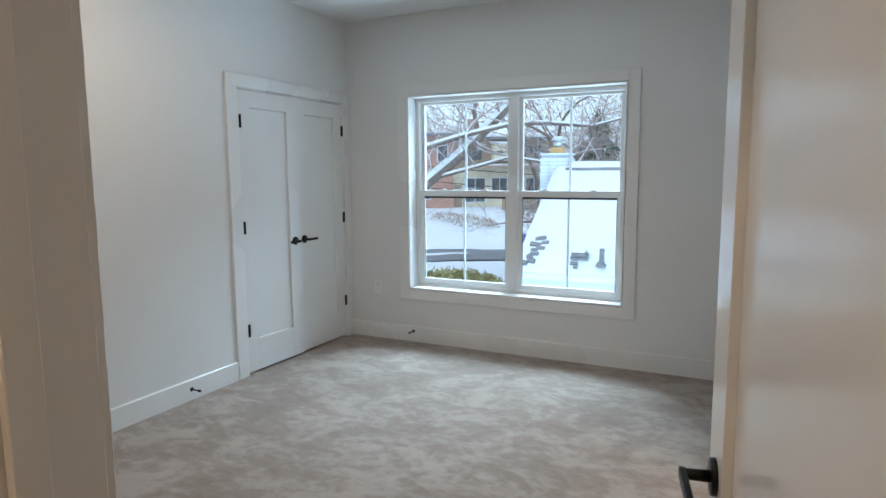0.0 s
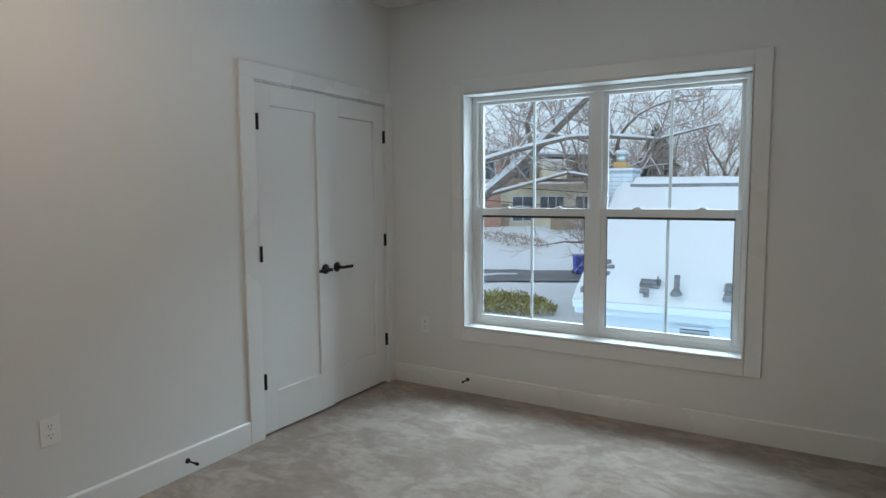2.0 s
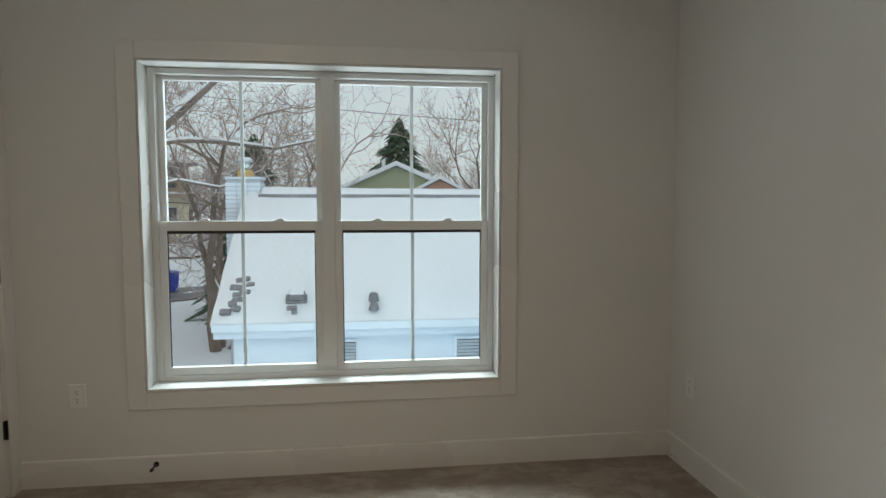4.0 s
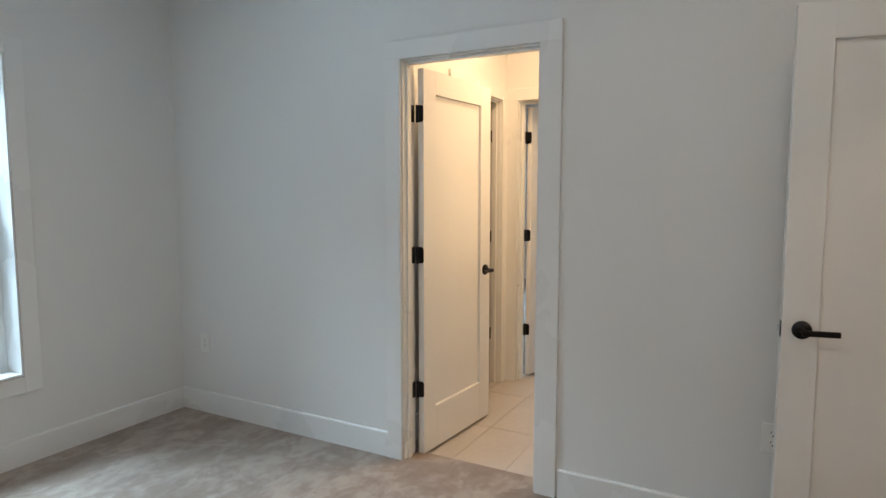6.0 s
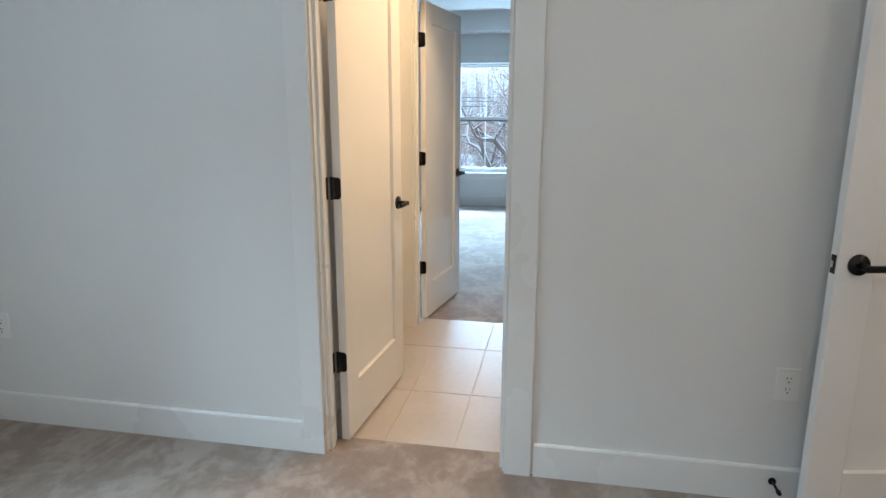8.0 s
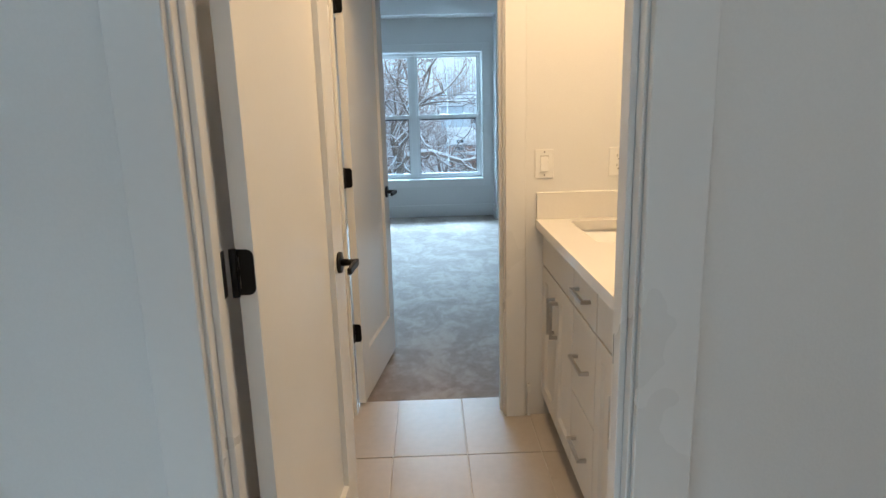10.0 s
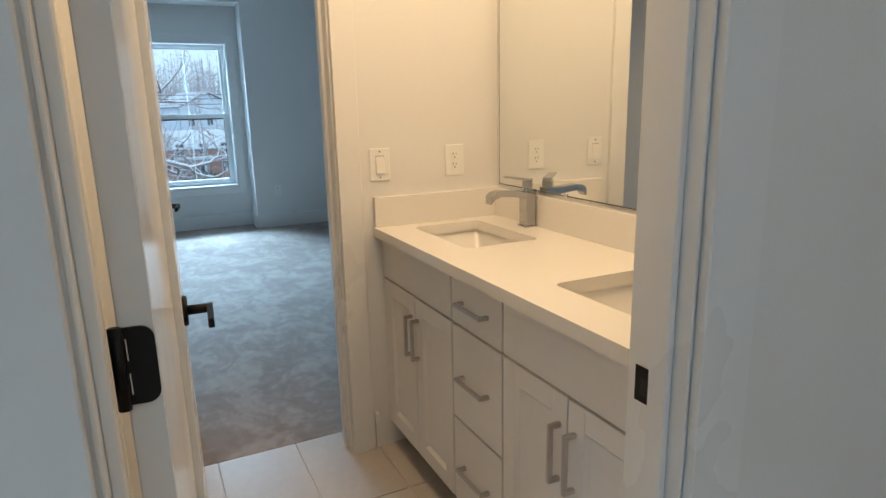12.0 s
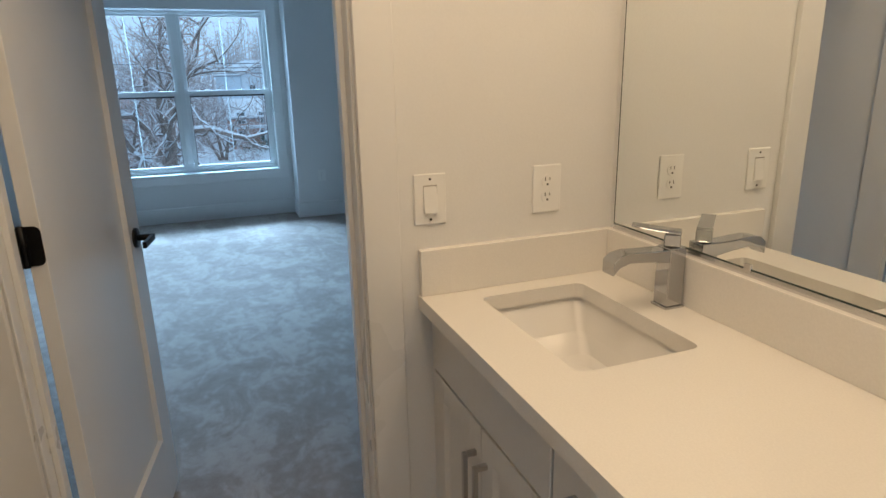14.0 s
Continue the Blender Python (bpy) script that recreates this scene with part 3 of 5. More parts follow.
def wall_switch(m, label):
    o = thing("light_switch", label, "switch", m)
    part("cover_plate", box(bmesh.new(), -0.040, -0.006, -0.060, 0.040, 0, 0.060, 0.0028), PLATE, o)
    # thin grey sheet whose colour draws the shade round the rocker
    part("rocker_gap", box(bmesh.new(), -0.0170, -0.0063, -0.0335, 0.0170, -0.004, 0.0335), KICK, o)
    bm = bmesh.new()
    box(bm, -0.0165, -0.009, -0.033, 0.0165, -0.004, 0.033, 0.0015)
    for v in bm.verts:
        if v.co.y < -0.006:
            v.co.y += 0.004 * (v.co.z / 0.033) - 0.001
    part("rocker", bm, PLATE, o)
    for z in (-0.048, 0.048):
        part("screw", cyl(bmesh.new(), (0, -0.0072, z), (0, -0.005, z), 0.003, sides=12), SLOT, o)
    return o


# local y points into the wall
outlet(pose(XW, 2.03, 0.462, 0, 0, 90), "white duplex outlet on the closet wall")
outlet(pose(-3.06, YN, 0.472, 0, 0, 0), "white duplex outlet beside the window")
outlet(pose(XA, 1.10, 0.470, 0, 0, -90), "white duplex outlet behind the entry door")
outlet(pose(XA, 4.28, 0.470, 0, 0, -90), "white duplex outlet near the room corner")
outlet(pose(XB, 1.619, 1.146, 0, 0, -90), "white duplex outlet above the vanity splash")
outlet(pose(XE, 1.31, 0.43, 0, 0, -90), "white duplex outlet on the far bedroom wall")
wall_switch(pose(XB, 1.931, 1.146, 0, 0, -90), "white rocker light switch above the vanity")


def door_stop(m, label):
    o = thing("door_stop", label, "door stop", m, group="baseboard door stops")
    part("base", cyl(bmesh.new(), (0, 0, 0), (0, -0.006, 0), 0.013, sides=20), BLACK, o)
    part("rod", cyl(bmesh.new(), (0, -0.006, 0), (0, -0.066, 0), 0.0045, sides=12), BLACK, o, smooth=True)
    part("tip", cyl(bmesh.new(), (0, -0.066, 0), (0, -0.080, 0), 0.0085, 0.0075, 16), BLACK, o)
    return o


door_stop(pose(XW + BT, 2.66, 0.092, 0, 0, 90), "black door stop on the baseboard beside the closet")
door_stop(pose(-2.70, YN - BT, 0.115, 0, 0, 0), "black door stop on the baseboard under the window")
door_stop(pose(XA - BT, 1.115, 0.105, 0, 0, -90), "black door stop on the baseboard behind the entry door")

# ---- vanity ----
VF = 1.935      # cabinet front plane
V0, V1 = 0.165, 1.600


def pull(parent, x, z, vertical, L=0.15):
    o = part("pull", bmesh.new(), NICKEL, parent, "square brushed-nickel bar pull")
    bm = bmesh.new()
    y0, y1, t = VF, VF + 0.032, 0.0055
    if vertical:
        box(bm, x - t, y1 - 2 * t, z - L / 2, x + t, y1, z + L / 2, 0.001, 1)
        for s in (-1, 1):
            box(bm, x - t, y0, z + s * (L / 2 - t) - t, x + t, y1 - 2 * t, z + s * (L / 2 - t) + t)
    else:
        box(bm, x - L / 2, y1 - 2 * t, z - t, x + L / 2, y1, z + t, 0.001, 1)
        for s in (-1, 1):
            box(bm, x + s * (L / 2 - t) - t, y0, z - t, x + s * (L / 2 - t) + t, y1 - 2 * t, z + t)
    o.data = mesh_of("pull", bm, NICKEL)
    return o


def slab_front(parent, name, x0, x1, z0, z1):
    return part(name, box(bmesh.new(), x0, VF - 0.019, z0, x1, VF, z1, 0.0018, 1), CABINET, parent)


def shaker_front(parent, x0, x1, z0, z1, s=0.057):
    bm = bmesh.new()
    for q in ((x0, z0, x0 + s, z1), (x1 - s, z0, x1, z1), (x0 + s, z1 - s, x1 - s, z1), (x0 + s, z0, x1 - s, z0 + s)):
        box(bm, q[0], VF - 0.019, q[1], q[2], VF, q[3], 0.0012, 1)
    o = part("cabinet_door", bm, CABINET, parent)
    bm = bmesh.new()
    ov = [bm.verts.new((x, VF - 0.001, z)) for x, z in ((x0 + s, z0 + s), (x1 - s, z0 + s), (x1 - s, z1 - s), (x0 + s, z1 - s))]
    iv = [bm.verts.new((x, VF - 0.010, z)) for x, z in ((x0 + s + 0.010, z0 + s + 0.010), (x1 - s - 0.010, z0 + s + 0.010), (x1 - s - 0.010, z1 - s - 0.010), (x0 + s + 0.010, z1 - s - 0.010))]
    for k in range(4):
        bm.faces.new((ov[k], ov[(k + 1) % 4], iv[(k + 1) % 4], iv[k]))
    bm.faces.new(iv)
    part("inset_panel", bm, CABINET, o)
    return o


def cabinet(x0, x1, label, drawers):
    c = thing("vanity_cabinet", label, "cabinet", group="vanity cabinet units")
    g = 0.0042
    t = 0.016
    part("body", boxes((x0, YV + 0.01, 0.105, x0 + t, VF - 0.024, 0.872), (x1 - t, YV + 0.01, 0.105, x1, VF - 0.024, 0.872), (x0 + t, YV + 0.01, 0.105, x1 - t, VF - 0.024, 0.121), (x0 + t, YV + 0.01, 0.121, x1 - t, YV + 0.02, 0.872)), GAP_CARCASS, c)
    part("toe_kick", boxes((x0, VF - 0.09, 0, x1, VF - 0.075, 0.105)), KICK, c)
    if drawers:
        for z0, z1 in ((0.717, 0.866), (0.406, 0.709), (0.110, 0.398)):
            fr_ = slab_front(c, "drawer_front", x0 + g, x1 - g, z0, z1)
            pull(fr_, (x0 + x1) / 2, (z0 + z1) / 2, False, 0.155)
    else:
        slab_front(c, "false_front", x0 + g, x1 - g, 0.7175, 0.866)
        xm = (x0 + x1) / 2
        for a, b, px in ((x0 + g, xm - 0.002, xm - 0.028), (xm + 0.002, x1 - g, xm + 0.028)):
            dd = shaker_front(c, a, b, 0.110, 0.710)
            pull(dd, px, 0.565, True, 0.15)
    return c


cabinet(1.032, V1, "white painted vanity cabinet with two shaker doors", False)
cabinet(0.738, 1.032, "white painted vanity cabinet with three slab drawers", True)
cabinet(0.18, 0.738, "white painted vanity cabinet with two shaker doors", False)
for x0, x1 in ((V1, XB), (XA2, 0.18)):
    solid("filler_strip", boxes((x0, VF - 0.02, 0.105, x1, VF - 0.002, 0.872)), CABINET, "white painted filler strip beside the vanity", "filler")

# worktop with two cut-outs, made of strips round rounded holes
CT0, CT1 = 0.876, 0.912
SINKS = ((1.113, 1.535), (0.233, 0.655))
SY0, SY1, CF = 1.560, 1.836, 1.967


def rounded(x0, x1, y0, y1, r, n=6):
    pts = []
    for cx, cy, a0 in ((x1 - r, y1 - r, 0), (x0 + r, y1 - r, 90), (x0 + r, y0 + r, 180), (x1 - r, y0 + r, 270)):
        for k in range(n + 1):
            a = radians(a0 + 90 * k / n)
            pts.append((cx + r * math.cos(a), cy + r * math.sin(a)))
    return pts


def worktop():
    bm = bmesh.new()
    cells = ((0.885, XB), (XA2, 0.885))
    for (x0, x1), (cx0, cx1) in zip(SINKS, cells):
        hole = rounded(x0, x1, SY0, SY1, 0.022)
        n = len(hole)
        cx, cy = (x0 + x1) / 2, (SY0 + SY1) / 2
        rim = []
        for px, py in hole:
            dx, dy = px - cx, py - cy
            k = min(((cx1 if dx > 0 else cx0) - cx) / dx if abs(dx) > 1e-6 else 1e9, ((CF if dy > 0 else YV) - cy) / dy if abs(dy) > 1e-6 else 1e9)
            rim.append((cx + dx * k, cy + dy * k))
        loops = []
        for pts in (hole, rim):
            loops.append([[bm.verts.new((px, py, z)) for px, py in pts] for z in (CT0, CT1)])
        for k in range(n):
            j = (k + 1) % n
            bm.faces.new((loops[0][1][k], loops[0][1][j], loops[1][1][j], loops[1][1][k]))
            bm.faces.new((loops[0][0][k], loops[1][0][k], loops[1][0][j], loops[0][0][j]))
            bm.faces.new((loops[0][0][k], loops[0][0][j], loops[0][1][j], loops[0][1][k]))
            bm.faces.new((loops[1][0][k], loops[1][1][k], loops[1][1][j], loops[1][0][j]))
        # corners that the rays from the middle cut off
        for ex, ey in ((cx0, YV), (cx1, YV), (cx0, CF), (cx1, CF)):
            near = sorted(range(n), key=lambda q: (rim[q][0] - ex) ** 2 + (rim[q][1] - ey) ** 2)
            on_x = next(q for q in near if abs(rim[q][0] - ex) < 1e-5)
            on_y = next(q for q in near if abs(rim[q][1] - ey) < 1e-5)
            vs = [[bm.verts.new((*p, z)) for p in (rim[on_x], (ex, ey), rim[on_y])] for z in (CT0, CT1)]
            bm.faces.new(vs[1])
            bm.faces.new(vs[0][::-1])
            for k in range(2):
                bm.faces.new((vs[0][k], vs[0][k + 1], vs[1][k + 1], vs[1][k]))
    return bm


solid("worktop", worktop(), QUARTZ, "white quartz vanity top with two sink cut-outs", "countertop")
solid("backsplash", boxes((XA2, YV, CT1, XB, YV + 0.02, 1.026), bevel=0.0015), QUARTZ, "white quartz backsplash along the mirror", "backsplash")
solid("side_splash", boxes((XB - 0.02, YV + 0.02, CT1, XB, CF - 0.004, 1.026), bevel=0.0015), QUARTZ, "white quartz side splash at the wall end", "backsplash")


def sink(x0, x1):
    cx = (x0 + x1) / 2
    s = thing("undermount_sink", "white rectangular undermount ceramic sink", "sink", pose(0, 0, 0), group="vanity sinks")
    bm = bmesh.new()
    rings = []
    for z, ix, iy, r in ((CT0, -0.012, -0.010, 0.026), (CT0 - 0.010, -0.010, -0.008, 0.025), (0.800, 0.040, 0.014, 0.020), (0.760, 0.086, 0.030, 0.022), (0.745, 0.115, 0.052, 0.030), (0.741, 0.170, 0.095, 0.02)):
        rings.append([bm.verts.new((px, py, z)) for px, py in rounded(x0 + ix, x1 - ix, SY0 + iy, SY1 - iy, r)])
    for a, b in zip(rings, rings[1:]):
        for k in range(len(a)):
            j = (k + 1) % len(a)
            bm.faces.new((a[k], a[j], b[j], b[k]))
    bm.faces.new(rings[-1])
    o = part("basin", bm, CERAMIC, s)
    m = o.modifiers.new("thickness", "SOLIDIFY")
    m.thickness, m.offset = 0.006, 1
    dr = part("drain", cyl(bmesh.new(), (cx, 1.695, 0.741), (cx, 1.695, 0.745), 0.022, 0.020, 28), CHROME, s, "chrome drain ring", True)
    part("stopper", cyl(bmesh.new(), (cx, 1.695, 0.745), (cx, 1.695, 0.749), 0.015, 0.013, 24), CHROME, dr, smooth=True)
    return s


for x0, x1 in SINKS:
    sink(x0, x1)


def faucet(x):
    """Square single-hole faucet; spout towards +y, paddle on top."""
    fa = thing("faucet", "chrome square single-lever basin faucet", "faucet", pose(x, 1.470, CT1), group="basin faucets")
    part("base_plate", box(bmesh.new(), -0.026, -0.026, 0, 0.026, 0.026, 0.006, 0.002), CHROME, fa)
    part("column", box(bmesh.new(), -0.022, -0.022, 0.006, 0.022, 0.022, 0.140, 0.002), CHROME, fa)
    # spout: flat broad bar, curved down at its end
    bm = bmesh.new()
    sec = [(0.020, 0.108, 0.138), (0.075, 0.116, 0.140), (0.125, 0.120, 0.143), (0.150, 0.112, 0.139), (0.166, 0.096, 0.126)]
    prev = None
    for y, lo, hi in sec:
        ring = [bm.verts.new(p) for p in ((-0.021, y, lo), (0.021, y, lo), (0.021, y, hi), (-0.021, y, hi))]
        if prev:
            for k in range(4):
                bm.faces.new((prev[k], prev[(k + 1) % 4], ring[(k + 1) % 4], ring[k]))
        else:
            bm.faces.new(ring[::-1])
        prev = ring
    bm.faces.new(prev)
    bmesh.ops.bevel(bm, geom=list(bm.edges), offset=0.002, segments=2, profile=0.5, affect="EDGES")
    part("spout", bm, CHROME, fa)
    # the handle is turned half way to the side: a block with a thin paddle that rises a little
    turn = pose(0, 0, 0, 0, 0, -42)
    bm = box(bmesh.new(), -0.0175, -0.0175, 0.1425, 0.0175, 0.0175, 0.169, 0.002)
    bm.transform(turn)
    lv = part("lever_block", bm, CHROME, fa)
    bm = box(bmesh.new(), -0.0165, -0.018, 0.169, 0.0165, 0.088, 0.1765, 0.0015)
    for v in bm.verts:
        v.co.z += max(0.0, v.co.y) * (0.10 if v.co.z > 0.172 else 0.14)
    bm.transform(turn)
    part("paddle", bm, CHROME, lv)
    return fa


faucet(1.318)
faucet(0.440)

# wall mirror on the splash, with a thin dark edge and clips
mirror = thing("wall_mirror", "large frameless wall mirror resting above the backsplash", "mirror")
part("mirror_glass", boxes((0.20, YV + 0.001, 1.043, 1.588, YV + 0.0055, 2.05)), MIRROR, mirror)
part("mirror_edge", boxes((0.197, YV + 0.001, 1.0395, 1.591, YV + 0.0057, 1.043), (1.588, YV + 0.001, 1.043, 1.591, YV + 0.0057, 2.05), (0.197, YV + 0.001, 1.043, 0.20, YV + 0.0057, 2.05)), MIRROR_EDGE, mirror, "thin dark mirror edge")
for x in (0.55, 1.15):
    part("clip", box(bmesh.new(), x - 0.009, YV + 0.001, 1.034, x + 0.009, YV + 0.009, 1.052, 0.001, 1), BRASS, mirror, "small metal mirror clip")
part("mirror_channel", boxes((0.197, YV + 0.001, 1.0262, 1.591, YV + 0.0068, 1.0395)), BRASS, mirror, "slim metal channel under the mirror")

# ---- outdoors: ground, road, houses ----
VIEW = pose(-0.7, 0.75, 0, 0, 0, 30.3)      # looks from the first bedroom towards the street: x to the right, y away
LEVEL = -3.1


def smooth(a, b, v):
    t = min(max((v - a) / (b - a), 0), 1)
    return t * t * (3 - 2 * t)


def ground_height(x, y):
    s = -0.505 * (x + 0.7) + 0.863 * (y - 0.75)
    east = -3.7 * smooth(14, 46, x) + 8.5 * smooth(95, 150, x)
    return LEVEL + east + 1.75 * smooth(37.5, 50, s) * (1 - smooth(10, 30, x)) + 0.05 * math.sin(x * 0.9) * math.sin(y * 0.7 + 1)


def from_lists(name, verts, faces, material, smooth_=False):
    me = bpy.data.meshes.new(name)
    me.from_pydata(verts, [], faces)
    me.materials.append(material)
    if smooth_:
        me.polygons.foreach_set("use_smooth", [True] * len(me.polygons))
    return me


steps = [-900, -500, -300, -180, -120] + [-80 + 2 * i for i in range(81)] + [120, 180, 300, 500, 900]
gv = [(x, y, ground_height(x, y)) for y in steps for x in steps]
N = len(steps)
gf = [(j * N + i, j * N + i + 1, (j + 1) * N + i + 1, (j + 1) * N + i) for j in range(N - 1) for i in range(N - 1)]
tagged(new("ground", from_lists("ground", gv, gf, SNOW, True)), "snow-covered ground with shallow drifts", "ground", kind="structure")


def strip(name, label, category, y0, y1, material, lift, wob=0.0, seed=0, x0=-60, x1=60, base=None):
    """A band of road across the view, with an uneven edge."""
    rnd = random.Random(seed)
    verts, faces = [], []
    n = 120
    for k in range(n + 1):
        x = x0 + (x1 - x0) * k / n
        for y, w in ((y0, wob), (y1, wob)):
            p = (base or VIEW) @ Vector((x, y + rnd.uniform(-w, w) - 0.06 * x, 0))
            verts.append((p.x, p.y, ground_height(p.x, p.y) + lift))
    for k in range(n):
        faces.append((2 * k, 2 * k + 2, 2 * k + 3, 2 * k + 1))
    return tagged(new(name, from_lists(name, verts, faces, material)), label, category, kind="structure")


strip("road", "wet dark asphalt road between snow banks", "road", 31.0, 35.6, ASPHALT, 0.07, 0.12, 1)
strip("road_slush", "trodden snow along the road's middle", "snow", 33.1, 33.6, SNOW, 0.09, 0.35, 2)
strip("road_slush", "trodden snow along the road's edge", "snow", 35.2, 36.1, SNOW, 0.10, 0.25, 3)
EAST = pose(0.3, 2.4, 0, 0, 0, -90)
strip("road_east", "snowy grey road in front of the far houses", "road", 54, 66, ASPHALT, 0.07, 0.25, 4, -30, 40, EAST)
strip("road_slush", "packed snow on the far road", "snow", 54.8, 65.2, SNOW, 0.09, 0.6, 5, -30, 40, EAST)

solid("house_lower_storey", boxes((XW - 0.9, -1.5, LEVEL - 0.2, XE2 + 0.2, 5.3, -0.2)), SIDING, "plain pale siding of the storey below", "wall", "structure")


def gable_roof(bm, x0, x1, y0, y1, z, ridge, along="x", t=0.12):
    """Two pitched slabs over a rectangle."""
    if along == "x":
        m = (y0 + y1) / 2
        for a in (y0, y1):
            v = [bm.verts.new(p) for p in ((x0, a, z), (x1, a, z), (x1, m, ridge), (x0, m, ridge), (x0, a, z + t), (x1, a, z + t), (x1, m, ridge + t), (x0, m, ridge + t))]
            for q in ((0, 1, 2, 3), (4, 5, 6, 7), (0, 1, 5, 4), (1, 2, 6, 5), (2, 3, 7, 6), (3, 0, 4, 7)):
                bm.faces.new([v[i] for i in q])
    else:
        m = (x0 + x1) / 2
        for a in (x0, x1):
            v = [bm.verts.new(p) for p in ((a, y0, z), (a, y1, z), (m, y1, ridge), (m, y0, ridge), (a, y0, z + t), (a, y1, z + t), (m, y1, ridge + t), (m, y0, ridge + t))]
            for q in ((0, 1, 2, 3), (4, 5, 6, 7), (0, 1, 5, 4), (1, 2, 6, 5), (2, 3, 7, 6), (3, 0, 4, 7)):
                bm.faces.new([v[i] for i in q])
    return bm


def gable_wall(bm, x0, x1, y, z0, ze, ridge, t=0.2):
    m = (x0 + x1) / 2
    for yy in (y, y + t):
        bm.faces.new([bm.verts.new(p) for p in ((x0, yy, z0), (x1, yy, z0), (x1, yy, ze), (m, yy, ridge), (x0, yy, ze))])
    return bm


# the neighbour's long snowy roof, white siding, louvres, chimney
EY, EZ, RY, RZ = 9.72, -0.27, 12.25, 1.46
NX0, NX1 = -3.66, 13.0
nh = thing("neighbour_house", "white sided house with a deep snow-covered roof", "house")
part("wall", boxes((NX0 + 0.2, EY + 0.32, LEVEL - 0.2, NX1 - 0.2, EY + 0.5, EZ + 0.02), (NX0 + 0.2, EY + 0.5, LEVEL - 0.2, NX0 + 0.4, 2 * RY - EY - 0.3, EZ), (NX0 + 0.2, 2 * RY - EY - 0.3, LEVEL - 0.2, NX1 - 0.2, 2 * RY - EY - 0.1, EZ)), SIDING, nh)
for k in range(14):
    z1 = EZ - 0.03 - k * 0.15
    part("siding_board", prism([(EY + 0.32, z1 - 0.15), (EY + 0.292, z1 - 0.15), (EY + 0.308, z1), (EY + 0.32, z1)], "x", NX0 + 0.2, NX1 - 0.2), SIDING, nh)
bm = bmesh.new()
gable_roof(bm, NX0, NX1, EY, 2 * RY - EY, EZ, RZ, "x", 0.10)
part("roof", bm, SHINGLE, nh, "dark shingle roof under the snow")


def roof_snow():
    """A thick blanket with a soft lip, thinner along the left rake."""
    rnd = random.Random(7)
    verts, faces = [], []
    nx, ny = 90, 26
    for j in range(ny + 1):
        v = j / ny
        for i in range(nx + 1):
            u = i / nx
            x = NX0 - 0.03 + (NX1 - NX0 - 0.07) * u ** 1.6
            y = EY - 0.04 + (RY - EY + 0.04) * v
            z = EZ + 0.10 + (RZ - EZ) * (y - EY) / (RY - EY)
            th = 0.13 * min(1, v * 10 + 0.15) + 0.02 * noise.noise((x * 1.1, y * 1.3, 3.1)) + 0.008 * noise.noise((x * 4, y * 4, 1.1))
            th *= smooth(-0.10, 0.16, x - NX0 + 0.05 * noise.noise((2.2, y * 3.0, 0.4)))
            verts.append((x, y, z + th - 0.02))
    for j in range(ny):
        for i in range(nx):
            a = j * (nx + 1) + i
            faces.append((a, a + 1, a + nx + 2, a + nx + 1))
    return from_lists("roof_snow", verts, faces, SNOW, True)


sn = new("roof_snow", roof_snow())
sn.parent = nh
tagged(sn, "thick unbroken snow blanket")
bm = bmesh.new()
n_ = 60
prev = None
for i in range(n_ + 1):
    x = NX0 + 0.3 + (NX1 - NX0 - 0.4) * i / n_
    zt = RZ + 0.19 + 0.035 * noise.noise((x * 0.9, 0.3, 0.8)) + 0.02 * noise.noise((x * 3.1, 0.3, 0.8))
    ring = [bm.verts.new(p) for p in ((x, RY - 0.22, RZ + 0.070 + 0.016 * noise.noise((x * 4, 1, 1))), (x, RY - 0.14, zt - 0.02), (x, RY, zt + 0.02), (x, RY + 0.16, zt), (x, RY + 0.25, RZ))]
    if prev:
        for k in range(4):
            bm.faces.new((prev[k], prev[k + 1], ring[k + 1], ring[k]))
    prev = ring
part("ridge_snow", bm, SNOW, nh, smooth=True)
# added dark bar that draws the shade line beneath the overhanging ridge snow
part("ridge_shadow_gap", boxes((NX0 + 0.25, RY - 0.235, RZ + 0.02, NX1, RY - 0.16, RZ + 0.105)), SHINGLE, nh, "dark strip for the shade below the ridge snow")
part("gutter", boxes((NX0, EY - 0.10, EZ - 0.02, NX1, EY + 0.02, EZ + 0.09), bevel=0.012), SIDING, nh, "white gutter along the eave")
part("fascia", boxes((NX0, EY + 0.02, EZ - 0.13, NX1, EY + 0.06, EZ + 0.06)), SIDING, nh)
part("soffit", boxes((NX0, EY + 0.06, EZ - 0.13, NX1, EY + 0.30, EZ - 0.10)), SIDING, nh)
for x0, x1 in ((-2.18, -1.78), (-0.34, 0.16)):
    lv = part("louvre_vent", boxes((x0 - 0.04, EY + 0.27, -0.92, x0, EY + 0.30, -0.50), (x1, EY + 0.27, -0.92, x1 + 0.04, EY + 0.30, -0.50), (x0, EY + 0.27, -0.54, x1, EY + 0.30, -0.50), (x0, EY + 0.27, -0.92, x1, EY + 0.30, -0.88)), SIDING, nh)
    part("vent_back", boxes((x0, EY + 0.288, -0.88, x1, EY + 0.291, -0.54)), BLACKBIN, lv)
    for k in range(7):
        z = -0.86 + k * 0.047
        part("slat", prism([(EY + 0.262, z - 0.012), (EY + 0.268, z - 0.016), (EY + 0.286, z + 0.018), (EY + 0.280, z + 0.022)], "x", x0, x1), LOUVRE, lv)
